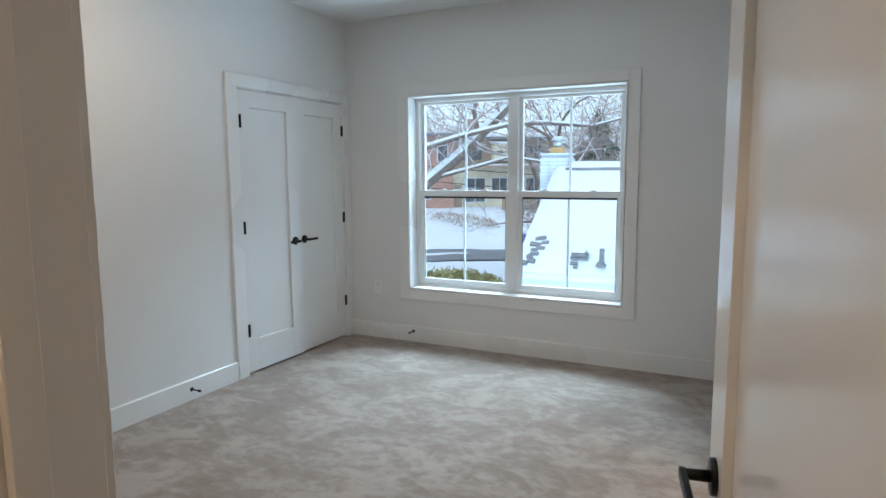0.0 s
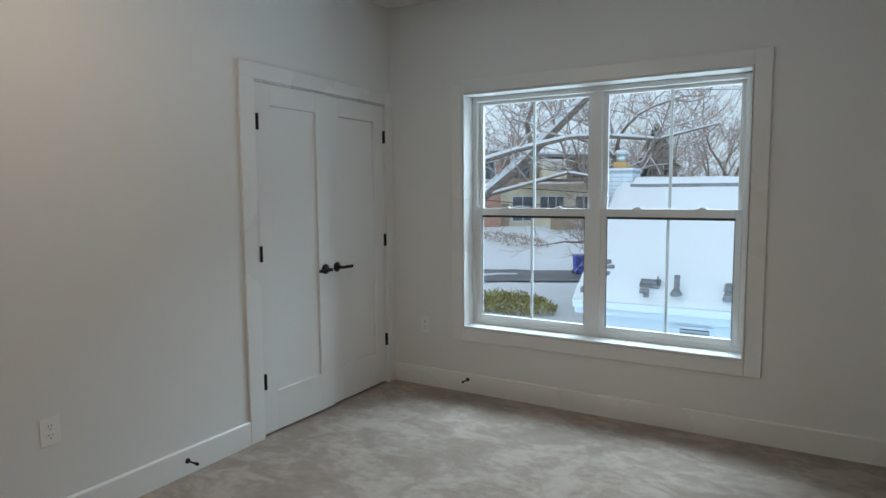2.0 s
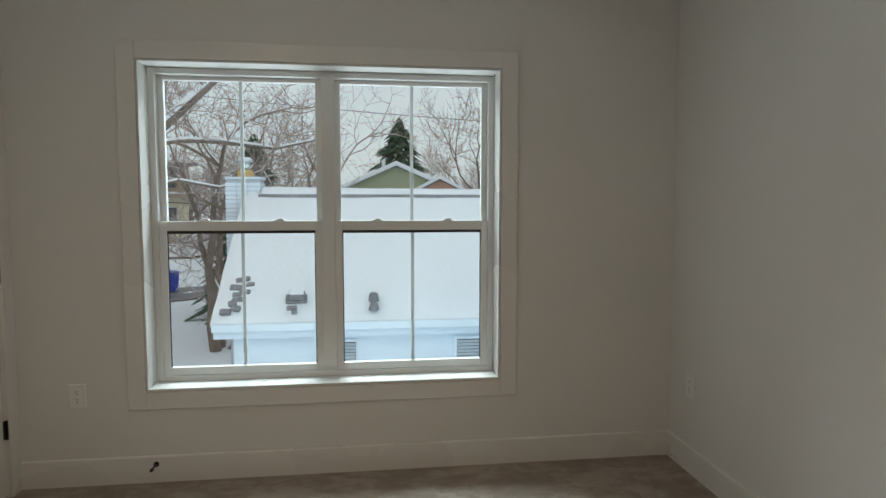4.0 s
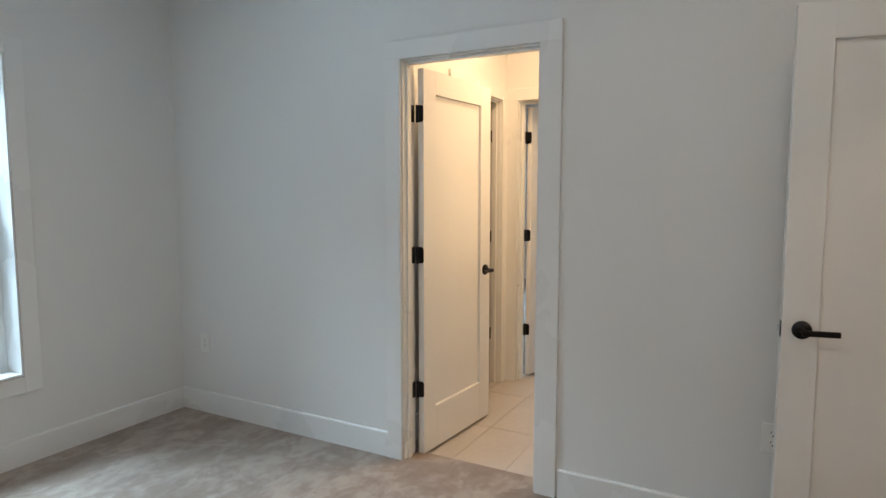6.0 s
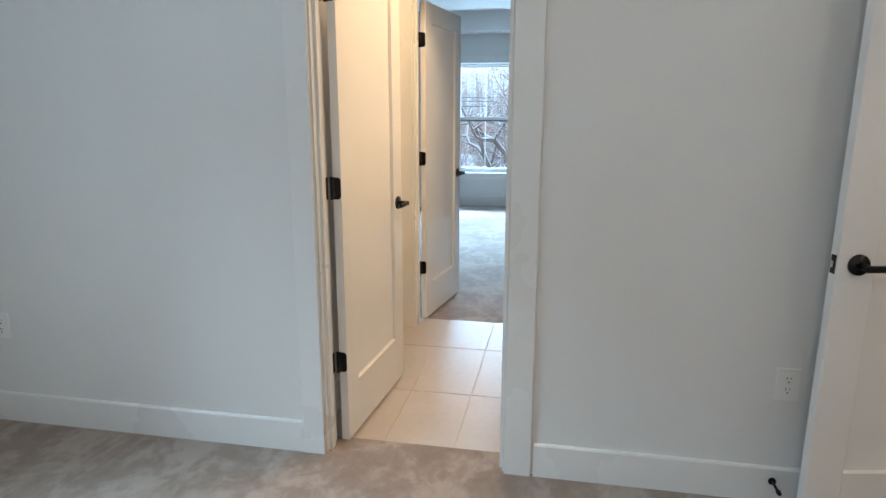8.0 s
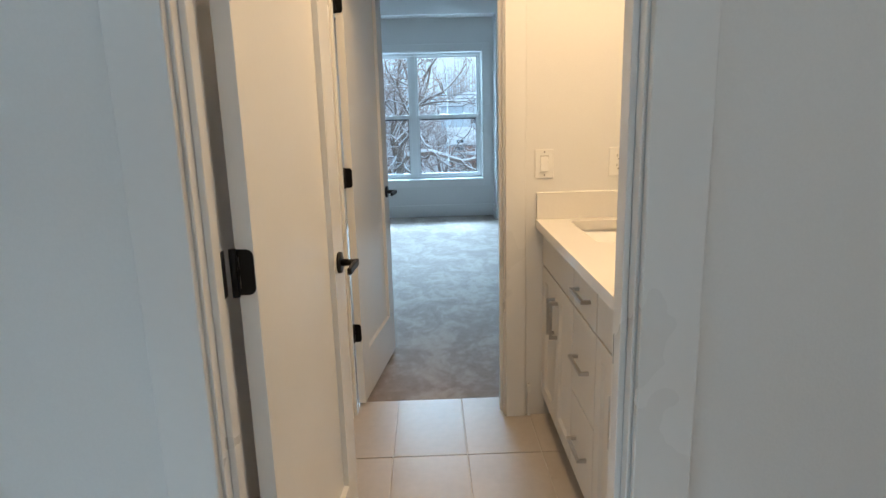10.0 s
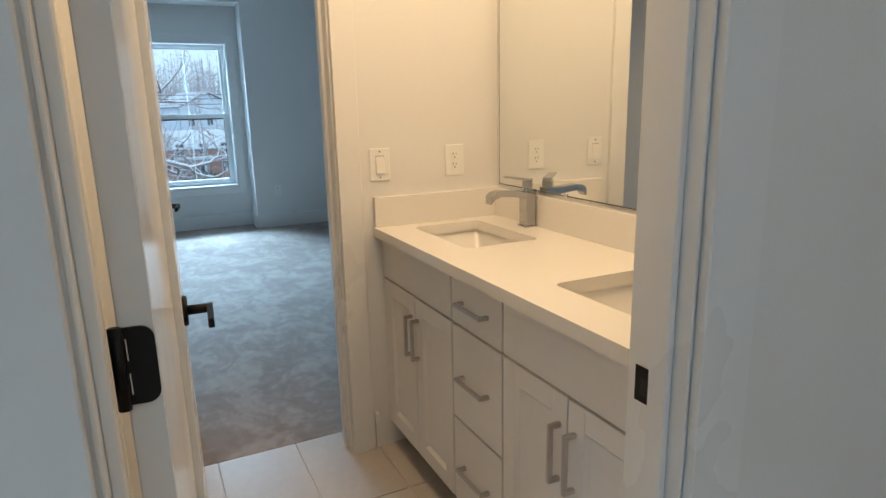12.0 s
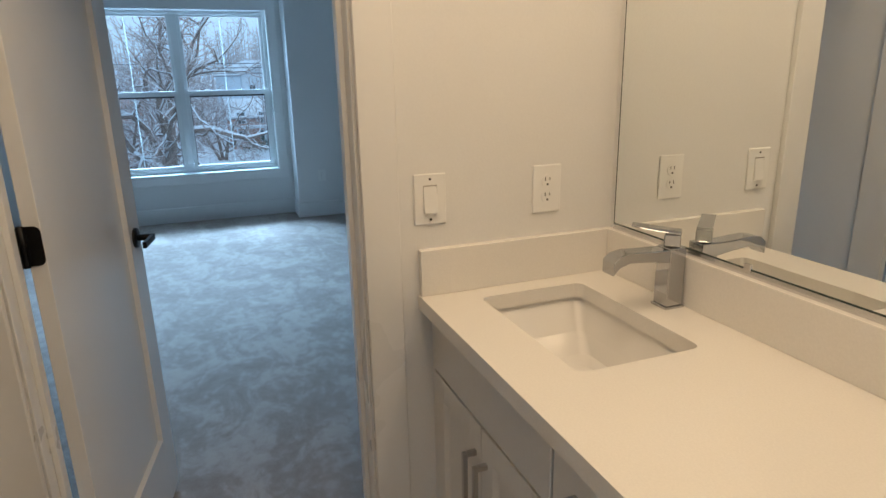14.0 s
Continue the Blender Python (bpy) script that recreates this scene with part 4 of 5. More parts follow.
# chimney of painted bricks
CX0, CX1, CY0, CY1, CZ0, CZ1 = -3.96, -3.40, 12.15, 12.65, -0.2, 1.83
ch = part("chimney", boxes((CX0 + 0.012, CY0 + 0.012, LEVEL, CX1 - 0.012, CY1 - 0.012, CZ1 - 0.01)), MORTAR, nh, "white painted brick chimney")
tagged(ch, "white painted brick chimney")
bl, bh, gap = 0.178, 0.062, 0.011
brick_x = mesh_of("brick", box(bmesh.new(), 0, 0, 0, bl, 0.09, bh), WHITEBRICK)
brick_y = mesh_of("brick", box(bmesh.new(), 0, 0, 0, 0.09, bl, bh), WHITEBRICK)
rows_ = int((CZ1 - CZ0) / (bh + gap))
for r in range(rows_):
    z = CZ0 + r * (bh + gap)
    for k in range(3):
        o = -0.012 + k * (0.178 + gap) - (0.0 if r % 2 else 0.004)
        for me, p in ((brick_x, (CX0 + o, CY0 + 0.003 * (r % 3), z)), (brick_y, (CX1 - 0.088 + 0.002 * ((r + k) % 3), CY0 + o, z))):
            ob = new("brick", me)
            ob.parent = ch
            ob.location = p
part("crown", boxes((CX0 - 0.02, CY0 - 0.02, CZ1 - 0.01, CX1 + 0.02, CY1 + 0.02, CZ1 + 0.03), bevel=0.01), WHITEBRICK, ch)
part("flue_pot", boxes((-3.80, 12.28, CZ1 + 0.03, -3.56, 12.52, CZ1 + 0.15), bevel=0.015), CLAY, ch, "orange clay flue pot")
part("flue_cap", cyl(cyl(bmesh.new(), (-3.68, 12.4, CZ1 + 0.15), (-3.68, 12.4, CZ1 + 0.29), 0.085, sides=24), (-3.68, 12.4, CZ1 + 0.29), (-3.68, 12.4, CZ1 + 0.33), 0.14, 0.12, 24), TIN, ch, "galvanised flue cap", True)
part("cap_snow", cyl(bmesh.new(), (-3.68, 12.4, CZ1 + 0.33), (-3.68, 12.4, CZ1 + 0.37), 0.12, 0.08, 24), SNOW, ch, smooth=True)
slope = math.degrees(math.atan2(RZ - EZ, RY - EY))


def on_roof(x, y):
    return pose(x, y, EZ + 0.12 + (RZ - EZ) * (y - EY) / (RY - EY), slope, 0, 0)


def child_at(name, bm, material, m, label=""):
    o = part(name, bm, material, nh, label)
    o.matrix_local = m
    return o


child_at("roof_vent", box(box(bmesh.new(), -0.15, -0.10, 0.08, 0.14, 0.06, 0.13, 0.02), -0.10, -0.09, 0.13, 0.11, 0.07, 0.20, 0.03), SHINGLE, on_roof(-2.58, 9.98), "grey box vent poking out of the snow")
child_at("vent_snow", box(bmesh.new(), -0.09, -0.05, 0.20, 0.10, 0.08, 0.225, 0.012), SNOW, on_roof(-2.58, 9.98))
child_at("pipe_boot", cyl(cyl(bmesh.new(), (0, -0.07, 0.10), (0, -0.05, 0.16), 0.085, 0.05, 16), (0, -0.02, 0.10), (0, 0.13, 0.29), 0.04, 0.04, 16), SHINGLE, on_roof(-2.20, 9.86), "grey pipe with flashing on the snowy roof")
child_at("roof_vent_low", cyl(cyl(bmesh.new(), (0, 0, 0.10), (0, 0.03, 0.19), 0.075, 0.06, 18), (0, -0.15, 0.08), (0, -0.13, 0.16), 0.075, 0.05, 18), SHINGLE, on_roof(-1.53, 9.92), "pair of grey round roof caps")
child_at("bare_shingles", box(box(bmesh.new(), -0.08, -0.04, 0.10, 0.06, 0.03, 0.15, 0.02), -0.01, -0.11, 0.10, 0.07, -0.06, 0.14, 0.012), SHINGLE, on_roof(-2.62, 9.80))
rnd = random.Random(11)
for k in range(9):
    y = 9.80 + (k // 2) * 0.13 + 0.05 * (k % 2)
    wide, deep = rnd.uniform(0.11, 0.20), rnd.uniform(0.07, 0.10)
    bm = box(bmesh.new(), -wide / 2, -deep / 2, 0.04, wide / 2, deep / 2, 0.105, 0.02)
    bm.transform(pose(0, 0, 0, rnd.uniform(-9, 3), rnd.uniform(-6, 6), rnd.uniform(-14, 14)))
    child_at("bare_shingles", bm, SHINGLE, on_roof(NX0 + 0.10 + 0.13 * (k % 2) + 0.10 * rnd.random() + 0.02 * k, y), "grey shingles showing through the snow")


# the house across the street
def pane_row(parent, y, x0, x1, z0, z1, n, frame_mat=SIDING):
    w = part("window", boxes((x0 - 0.08, y - 0.07, z0 - 0.08, x0, y, z1 + 0.08), (x1, y - 0.07, z0 - 0.08, x1 + 0.08, y, z1 + 0.08), (x0, y - 0.07, z1, x1, y, z1 + 0.08), (x0, y - 0.07, z0 - 0.08, x1, y, z0)), frame_mat, parent)
    for k in range(n):
        a, b = x0 + (x1 - x0) * k / n, x0 + (x1 - x0) * (k + 1) / n
        part("pane", boxes((a + 0.03, y - 0.03, z0, b - 0.03, y - 0.01, z1)), DARKPANE, w)
        if k:
            part("mullion", boxes((a - 0.03, y - 0.06, z0, a + 0.03, y - 0.01, z1)), frame_mat, w)


far = thing("street_house", "brick and cream two-storey house across the street", "house", VIEW @ pose(0, 50, 0, 0, 0, 4))
part("brick_wall", boxes((-8, 0, -1.8, 4.6, 8, 4.55)), REDBRICK, far, "red brick wing")
part("cream_wall", boxes((4.6, 0.6, -1.8, 13.5, 8, 1.95)), CREAM, far, "cream lower wall")
part("upper_wall", boxes((4.6, 0.9, 1.95, 13.5, 8, 4.3)), TAUPE, far, "brown boarded upper wall")
part("roof", boxes((-8.4, -0.5, 4.55, 4.8, 8.4, 4.75), (4.8, 0.2, 4.3, 14, 8.4, 4.5)), SHINGLE, far)
part("roof_snow", boxes((-8.4, -0.5, 4.75, 4.8, 8.4, 5.0), (4.8, 0.2, 4.5, 14, 8.4, 4.74), bevel=0.08), SNOW, far)
part("porch_canopy", boxes((6.2, -0.6, 1.85, 13.5, 0.6, 2.1)), TAUPE, far)
part("canopy_snow", boxes((6.2, -0.6, 2.1, 13.5, 0.6, 2.25), bevel=0.05), SNOW, far)
part("bay_box", boxes((8.0, -0.2, 2.5, 10.0, 0.9, 3.9), bevel=0.03), CREAM, far, "cream boxed bay with a snowy top")
part("bay_snow", boxes((7.9, -0.3, 3.9, 10.1, 0.9, 4.1), bevel=0.05), SNOW, far)
part("chimney", boxes((6.2, 3, 4.5, 7.2, 4, 6.2), bevel=0.03), REDBRICK, far)
pane_row(far, 0.6, 5.7, 7.4, -0.9, 1.05, 2)
pane_row(far, 0.6, 8.0, 10.0, -0.2, 1.05, 3)
pane_row(far, 0.6, 11.0, 12.4, -0.2, 1.05, 2)
pane_row(far, 0.0, 3.3, 4.1, 2.5, 3.9, 1)
pane_row(far, 0.0, 0.6, 2.0, 2.5, 3.9, 2)
pane_row(far, 0.0, 1.0, 2.6, -0.6, 0.9, 2)
pane_row(far, 0.9, 5.4, 7.2, 2.6, 3.8, 2, TAUPE)
pane_row(far, 0.9, 10.8, 12.6, 2.6, 3.8, 2, TAUPE)
part("door", boxes((4.75, 0.5, -1.5, 5.4, 0.6, 0.5)), TAUPE, far)
fence = thing("fence", "weathered board fence in the snowy yard", "fence", VIEW @ pose(8.2, 47.5, -1.45))
fb = mesh_of("board", box(bmesh.new(), 0, 0, 0, 0.15, 0.025, 1.0), FENCEWOOD)
for k in range(18):
    ob = new("board", fb)
    ob.parent, ob.location = fence, (k * 0.17, 0, 0.03 * math.sin(k * 2.1))
part("rail", boxes((0, 0.025, 0.25, 3.0, 0.06, 0.33)), FENCEWOOD, fence)
part("rail", boxes((0, 0.025, 0.72, 3.0, 0.06, 0.80)), FENCEWOOD, fence)


def wheelie_bin(m, material, label):
    b = thing("wheelie_bin", label, "bin", m)
    bm = bmesh.new()
    box(bm, -0.29, -0.34, 0.06, 0.29, 0.34, 1.0, 0.03)
    for v in bm.verts:
        k = 0.82 + 0.18 * v.co.z
        v.co.x, v.co.y = v.co.x * k, v.co.y * k
    part("body", bm, material, b)
    part("lid", box(bmesh.new(), -0.31, -0.37, 1.0, 0.31, 0.36, 1.07, 0.025), material, b)
    for s in (-0.30, 0.26):
        part("wheel", cyl(bmesh.new(), (s, 0.27, 0.11), (s + 0.05, 0.27, 0.11), 0.11), BLACKBIN, b)
    return b


p = VIEW @ Vector((7.35, 33.4, 0))
wheelie_bin(pose(p.x, p.y, ground_height(p.x, p.y) + 0.08, 0, 0, 35), BLUEBIN, "blue wheeled bin at the roadside")
p = Vector((-7.9, 27.7, 0))
wheelie_bin(pose(p.x, p.y, ground_height(p.x, p.y) + 0.08, 0, 0, 20), BLACKBIN, "black wheeled bin at the roadside")
wheelie_bin(pose(57.0, 1.0, ground_height(57.0, 1.0) + 0.1, 0, 0, 80), BLUEBIN, "blue wheeled bin by the far road")
wheelie_bin(pose(57.5, 3.4, ground_height(57.5, 3.4) + 0.1, 0, 0, 70), BLACKBIN, "black wheeled bin by the far road")

# green and brick gabled house behind the neighbour's roof
gh = thing("gabled_house", "green sided house with a smaller brick gable", "house", pose(0.2, 36, 0, 0, 0, -6))
part("wall", gable_wall(boxes((-4.0, 0.2, LEVEL, 4.0, 9, 1.7)), -4.0, 4.0, 0, LEVEL, 1.7, 3.45), GREENSIDE, gh, "sage green clapboard gable")
part("brick_gable", gable_wall(boxes((0.6, -1.4, LEVEL, 4.2, 0, 1.75)), 0.6, 4.2, -1.6, LEVEL, 1.75, 2.65), REDBRICK, gh, "orange brick gable")
for k in range(15):
    z = 1.75 + k * 0.11
    h = 4.0 * (3.45 - z) / 1.75
    if h > 0.2:
        part("siding_board", prism([(-0.02, z), (-0.05, z), (-0.02, z + 0.11)], "x", -h, h), GREENSIDE, gh)
part("roof", gable_roof(gable_roof(bmesh.new(), -4.5, 4.5, -0.4, 9.2, 1.5, 3.5, "y", 0.1), 0.2, 4.6, -2.0, 1.0, 1.55, 2.7, "y", 0.1), SIDING, gh, "white roof edge boards")
part("roof_snow", gable_roof(gable_roof(bmesh.new(), -4.4, 4.4, -0.25, 9.2, 1.65, 3.6, "y", 0.16), 0.3, 4.5, -1.85, 1.0, 1.68, 2.8, "y", 0.1), SNOW, gh)
part("vent_pipe", cyl(bmesh.new(), (-0.9, 2.5, 3.0), (-0.9, 2.5, 4.0), 0.12), TIN, gh)
part("chimney", boxes((-4.6, 4.5, 1.5, -3.9, 5.2, 3.7)), REDBRICK, gh)

# houses seen from the second bedroom
for k, (x, y, w, mat_, h, dz, lab) in enumerate(((80, -4.3, 8.0, REDBRICK, 0.6, -3.7, "red brick row house with snow on its porch"), (84, -16, 7.0, SIDING, 1.7, -3.7, "pale sided house with a snowy roof"), (97, -7.2, 9.0, SIDING, 4.6, -2.6, "pale gabled house with a snowy roof"), (98, 16, 10.0, REDBRICK, 2.6, -3.4, "brick house behind the trees"))):
    hh = thing("row_house", lab, "house", pose(x, y, dz, 0, 0, -90 if k != 2 else -66))
    part("wall", gable_wall(boxes((-w / 2, 0.2, LEVEL, w / 2, 8, h)), -w / 2, w / 2, 0, LEVEL, h, h + 1.9) if k != 0 else boxes((-w / 2, 0, LEVEL, w / 2, 8, h)), mat_, hh)
    ax = "y" if k != 0 else "x"
    part("roof", gable_roof(bmesh.new(), -w / 2 - 0.3, w / 2 + 0.3, -0.4, 8.3, h - 0.1, h + 1.95, ax, 0.1), SHINGLE, hh)
    part("roof_snow", gable_roof(bmesh.new(), -w / 2 - 0.25, w / 2 + 0.25, -0.3, 8.3, h + 0.02, h + 2.06, ax, 0.16), SNOW, hh)
    for z in ((-2.2, 0.0) if h < 3 else (-2.2, 0.0, 2.0)):
        for q in (-0.32, 0.0, 0.32):
            pane_row(hh, 0.0, q * w - 0.45, q * w + 0.45, z, z + 1.25, 2)
    if k == 0:
        part("porch_roof", boxes((-w / 2, -1.6, -0.55, w / 2, 0, -0.40)), SIDING, hh)
        part("porch_snow", boxes((-w / 2, -1.6, -0.40, w / 2, 0, -0.22), bevel=0.05), SNOW, hh)
        for q in (-3.2, 0, 3.2):
            part("porch_post", boxes((q - 0.08, -1.55, LEVEL, q + 0.08, -1.39, -0.55)), SIDING, hh)


# ---- trees ----
def tube(verts, faces, pts, radii, sides):
    """A bent tapered limb through the points."""
    base = len(verts)
    up = Vector((0, 0, 1))
    for i, p in enumerate(pts):
        d = (pts[min(i + 1, len(pts) - 1)] - pts[max(i - 1, 0)]).normalized()
        a = d.cross(up)
        a = a.normalized() if a.length > 1e-3 else Vector((1, 0, 0))
        b = d.cross(a)
        for k in range(sides):
            t = 2 * math.pi * k / sides
            verts.append(tuple(p + (a * math.cos(t) + b * math.sin(t)) * radii[i]))
    for i in range(len(pts) - 1):
        for k in range(sides):
            j = (k + 1) % sides
            faces.append((base + i * sides + k, base + i * sides + j, base + (i + 1) * sides + j, base + (i + 1) * sides + k))


class Wood:
    """Collects trunk, twigs and lying snow of one tree."""

    def __init__(self, seed, snow=0.0, floor_r=0.006):
        self.rnd, self.snow, self.floor_r = random.Random(seed), snow, floor_r
        self.trunk, self.twig, self.white = ([], []), ([], []), ([], [])

    def limb(self, pts, r0, r1):
        n = len(pts)
        radii = [r0 + (r1 - r0) * i / (n - 1) for i in range(n)]
        big = r0 > 0.035
        tube(*(self.trunk if big else self.twig), pts, radii, 7 if r0 > 0.1 else (5 if big else 3))
        lift = (pts[-1] - pts[0])
        flat = 1 - abs(lift.normalized().z)
        if self.snow and flat > 0.12 and r0 > 0.012 and self.rnd.random() < self.snow:
            tube(*self.white, [p + Vector((0, 0, max(r, 0.012) * 0.62)) for p, r in zip(pts, radii)], [max(r * 0.92, 0.012) for r in radii], 5 if big else 3)

    def grow(self, start, d, length, r, depth, bend=0.28, kids=3, up=0.12):
        rnd = self.rnd
        n = 4 if depth > 1 else 3
        pts, p, dd = [start.copy()], start.copy(), d.normalized()
        dirs = [dd.copy()]
        for _ in range(n):
            dd = (dd + Vector((rnd.gauss(0, bend), rnd.gauss(0, bend), rnd.gauss(up, bend)))).normalized()
            p = p + dd * length / n
            pts.append(p.copy())
            dirs.append(dd.copy())
        tip = max(r * 0.5, self.floor_r * 0.6)
        self.limb(pts, r, tip)
        if depth == 0:
            return
        count = kids + rnd.randint(-1, 1)
        for k in range(count):
            i = rnd.randint(1, n)
            side = Vector((rnd.gauss(0, 1), rnd.gauss(0, 1), rnd.gauss(0.25, 0.7))).normalized()
            nd = (dirs[i] * 0.65 + side * 0.9).normalized()
            self.grow(pts[i], nd, length * rnd.uniform(0.5, 0.78), max(r * rnd.uniform(0.38, 0.6), self.floor_r), depth - 1, bend, kids, up)
        self.grow(pts[-1], dirs[-1], length * 0.7, max(tip, self.floor_r), depth - 1, bend, kids, up)

    def finish(self, name, label, m=None):
        t = thing(name, label, "tree")
        for nm, (v, f), mat_ in (("trunk", self.trunk, BARK), ("twigs", self.twig, TWIG), ("branch_snow", self.white, SNOW)):
            if f:
                ob = new(nm, from_lists(nm, v, f, mat_, nm != "twigs"))
                ob.parent = t
        return t


def bare_tree(x, y, height, seed, label, depth=4, snow=0.0, r=0.22, stems=1, lean=(0, 0), kids=3, floor_r=0.008):
    w = Wood(seed, snow, floor_r)
    g = Vector((x, y, ground_height(x, y) - 0.2))
    for k in range(stems):
        a = 2 * math.pi * k / max(stems, 1) + seed
        d = Vector((0.28 * math.cos(a) * (stems > 1) + lean[0], 0.28 * math.sin(a) * (stems > 1) + lean[1], 1))
        w.grow(g + Vector((0.25 * math.cos(a), 0.25 * math.sin(a), 0)) * (stems > 1), d, height * 0.36, r, depth, 0.19, kids, 0.05)
    return w.finish("bare_tree", label)


def local(x, y, z):
    return VIEW @ Vector((x, y, z))


# big snowy tree whose limbs cross the first window
w = Wood(5, 0.9, 0.006)
w.limb([local(-3.2, 14, LEVEL - 0.2), local(-3.0, 14, -1.8), local(-2.5, 14, -0.4), local(-1.6, 14, 0.35)], 0.28, 0.17)
w.snow = 2.0
main = [local(-1.6, 14, 0.35), local(-0.4, 14, 0.75), local(0.75, 14, 1.25), local(1.6, 14, 1.95), local(2.5, 14, 2.85), local(3.4, 14, 3.75), local(4.6, 14.2, 5.0)]
w.limb(main, 0.16, 0.09)
for pts, r0, r1 in (([local(-1.5, 13.7, 0.9), local(0.6, 13.6, 2.05), local(1.6, 13.5, 2.35), local(2.7, 13.4, 2.6), local(3.6, 13.3, 2.62)], 0.07, 0.045),
                    ([local(0.9, 14, 1.35), local(1.9, 13.7, 1.62), local(2.7, 13.5, 1.85), local(3.4, 13.3, 1.72), local(4.2, 13.2, 1.9)], 0.05, 0.02),
                    ([local(2.0, 14, 2.3), local(1.9, 14.2, 3.0), local(2.2, 14.4, 3.8), local(2.1, 14.6, 4.8)], 0.07, 0.03),
                    ([local(3.4, 13.3, 2.62), local(4.6, 13.4, 2.55), local(6.0, 13.6, 2.9)], 0.055, 0.02)):
    w.limb(pts, r0, r1)
    for q in range(1, len(pts)):
        for _ in range(3):
            d = Vector((w.rnd.gauss(0, 1), w.rnd.gauss(0, 1), w.rnd.gauss(0.5, 0.8)))
            w.grow(pts[q], d, w.rnd.uniform(0.7, 1.5), 0.02, 2, 0.3, 2, 0.1)
for q in range(1, len(main)):
    for _ in range(4):
        d = Vector((w.rnd.gauss(0, 1), w.rnd.gauss(0, 1), w.rnd.gauss(0.4, 0.9)))
        w.grow(main[q], d, w.rnd.uniform(0.9, 2.0), 0.03, 2, 0.3, 3, 0.1)
w.finish("snowy_tree", "large bare tree with snow lying on its limbs")

spots = ((5.5, 20, 11, 21, 0.19, 3, 5, 0.3), (11.0, 30, 11, 22, 0.15, 2, 5, 0.3), (4.0, 56, 10, 24, 0.2, 2, 4, 0.15),
         (1.0, 64, 11, 26, 0.2, 2, 4, 0.1), (7.0, 66, 11, 27, 0.18, 2, 4, 0.1), (13.5, 44, 9, 28, 0.2, 2, 4, 0.1), (12, 68, 11, 29, 0.2, 2, 4, 0.1))
for lx, ly, hgt, sd, rr_, st, dp, sw in spots:
    q = local(lx, ly, 0)
    bare_tree(q.x, q.y, hgt, sd, "bare grey-brown winter tree", dp, sw, rr_, st)
q = local(-2.2, 21, 0)
bare_tree(q.x, q.y, 12, 36, "bare reddish winter tree behind the snowy limbs", 5, 0.2, 0.17, 3, floor_r=0.007)
q = local(-6.0, 26, 0)
bare_tree(q.x, q.y, 13, 37, "bare reddish winter tree beside the street", 5, 0.2, 0.18, 3, floor_r=0.008)
for x, y, hgt, sd, st in ((7.5, 43, 14.5, 31, 3), (12.5, 47, 15.5, 32, 3), (17, 44, 14, 33, 3), (-4.5, 50, 13, 34, 2), (22, 52, 15, 35, 3)):
    bare_tree(x, y, hgt, sd, "bare spreading winter tree against the sky", 5, 0.06, 0.17, st, floor_r=0.013)
# trees before the second bedroom's window
w = Wood(41, 1.4, 0.008)
g = Vector((27, 3.9, ground_height(27, 3.9) - 0.2))
w.limb([g, g + Vector((0, 0.05, 1.6)), g + Vector((-0.1, -0.1, 3.4)), g + Vector((0.1, -0.3, 5.4))], 0.42, 0.16)
for k in range(9):
    a = 2 * math.pi * k / 9 + 0.3
    w.grow(g + Vector((-0.05, 0, 1.6 + 0.35 * k)), Vector((math.cos(a), math.sin(a), 0.45 + 0.07 * k)), 3.4, 0.15, 4, 0.30, 3, 0.08)
w.finish("snowy_tree", "thick-trunked bare tree covered with snow")
for x, y, hgt, sd in ((38, 7.5, 10, 43), (70, 1.0, 11, 44), (30, 10.5, 9, 45), (72, -9, 9, 46), (52, 6.0, 11, 47), (88, 3.5, 11, 48), (46, -7.5, 10, 49)):
    bare_tree(x, y, hgt, sd, "bare snowy tree near the far road", 4, 0.9, 0.2, 3, kids=4, floor_r=0.010)


def conifer(x, y, height, width, seed):
    rnd = random.Random(seed)
    g = ground_height(x, y)
    t = thing("conifer", "dark green conifer dusted with snow", "tree")
    part("trunk", cyl(bmesh.new(), (x, y, g - 0.2), (x, y, g + height * 0.97), 0.16, 0.02, 9), BARK, t)
    verts, faces, sv, sf = [], [], [], []
    n = 1500
    for k in range(n):
        f = (k / n) ** 0.8
        z = g + height * (0.08 + 0.92 * f)
        reach = width / 2 * (1 - f) ** 0.75 * (0.80 + 0.20 * math.sin(f * 58 + rnd.uniform(-0.9, 0.9))) * (0.30 + 0.80 * rnd.random() ** 0.6) + 0.08
        a = rnd.uniform(0, 2 * math.pi)
        d = Vector((math.cos(a), math.sin(a), 0))
        s = Vector((-math.sin(a), math.cos(a), 0)) * (0.10 + 0.16 * (1 - f))
        root, tip = Vector((x, y, z)) + d * reach * 0.35, Vector((x, y, z - 0.10 - 0.25 * reach)) + d * reach
        b = len(verts)
        verts += [tuple(root), tuple((root + tip) / 2 + s), tuple(tip), tuple((root + tip) / 2 - s), tuple((root + tip) / 2 + Vector((0, 0, 0.12)))]
        faces += [(b, b + 1, b + 4), (b + 1, b + 2, b + 4), (b + 2, b + 3, b + 4), (b + 3, b, b + 4)]
        if rnd.random() < 0.10:
            c = len(sv)
            mid = (root + tip * 2) / 3 + Vector((0, 0, 0.10))
            sv += [tuple(mid + s * 0.4), tuple(mid - s * 0.4), tuple(tip + Vector((0, 0, 0.06)))]
            sf.append((c, c + 1, c + 2))
    for nm, v, f_, mm in (("needles", verts, faces, NEEDLES), ("needle_snow", sv, sf, SNOW)):
        ob = new(nm, from_lists(nm, v, f_, mm))
        ob.parent = t


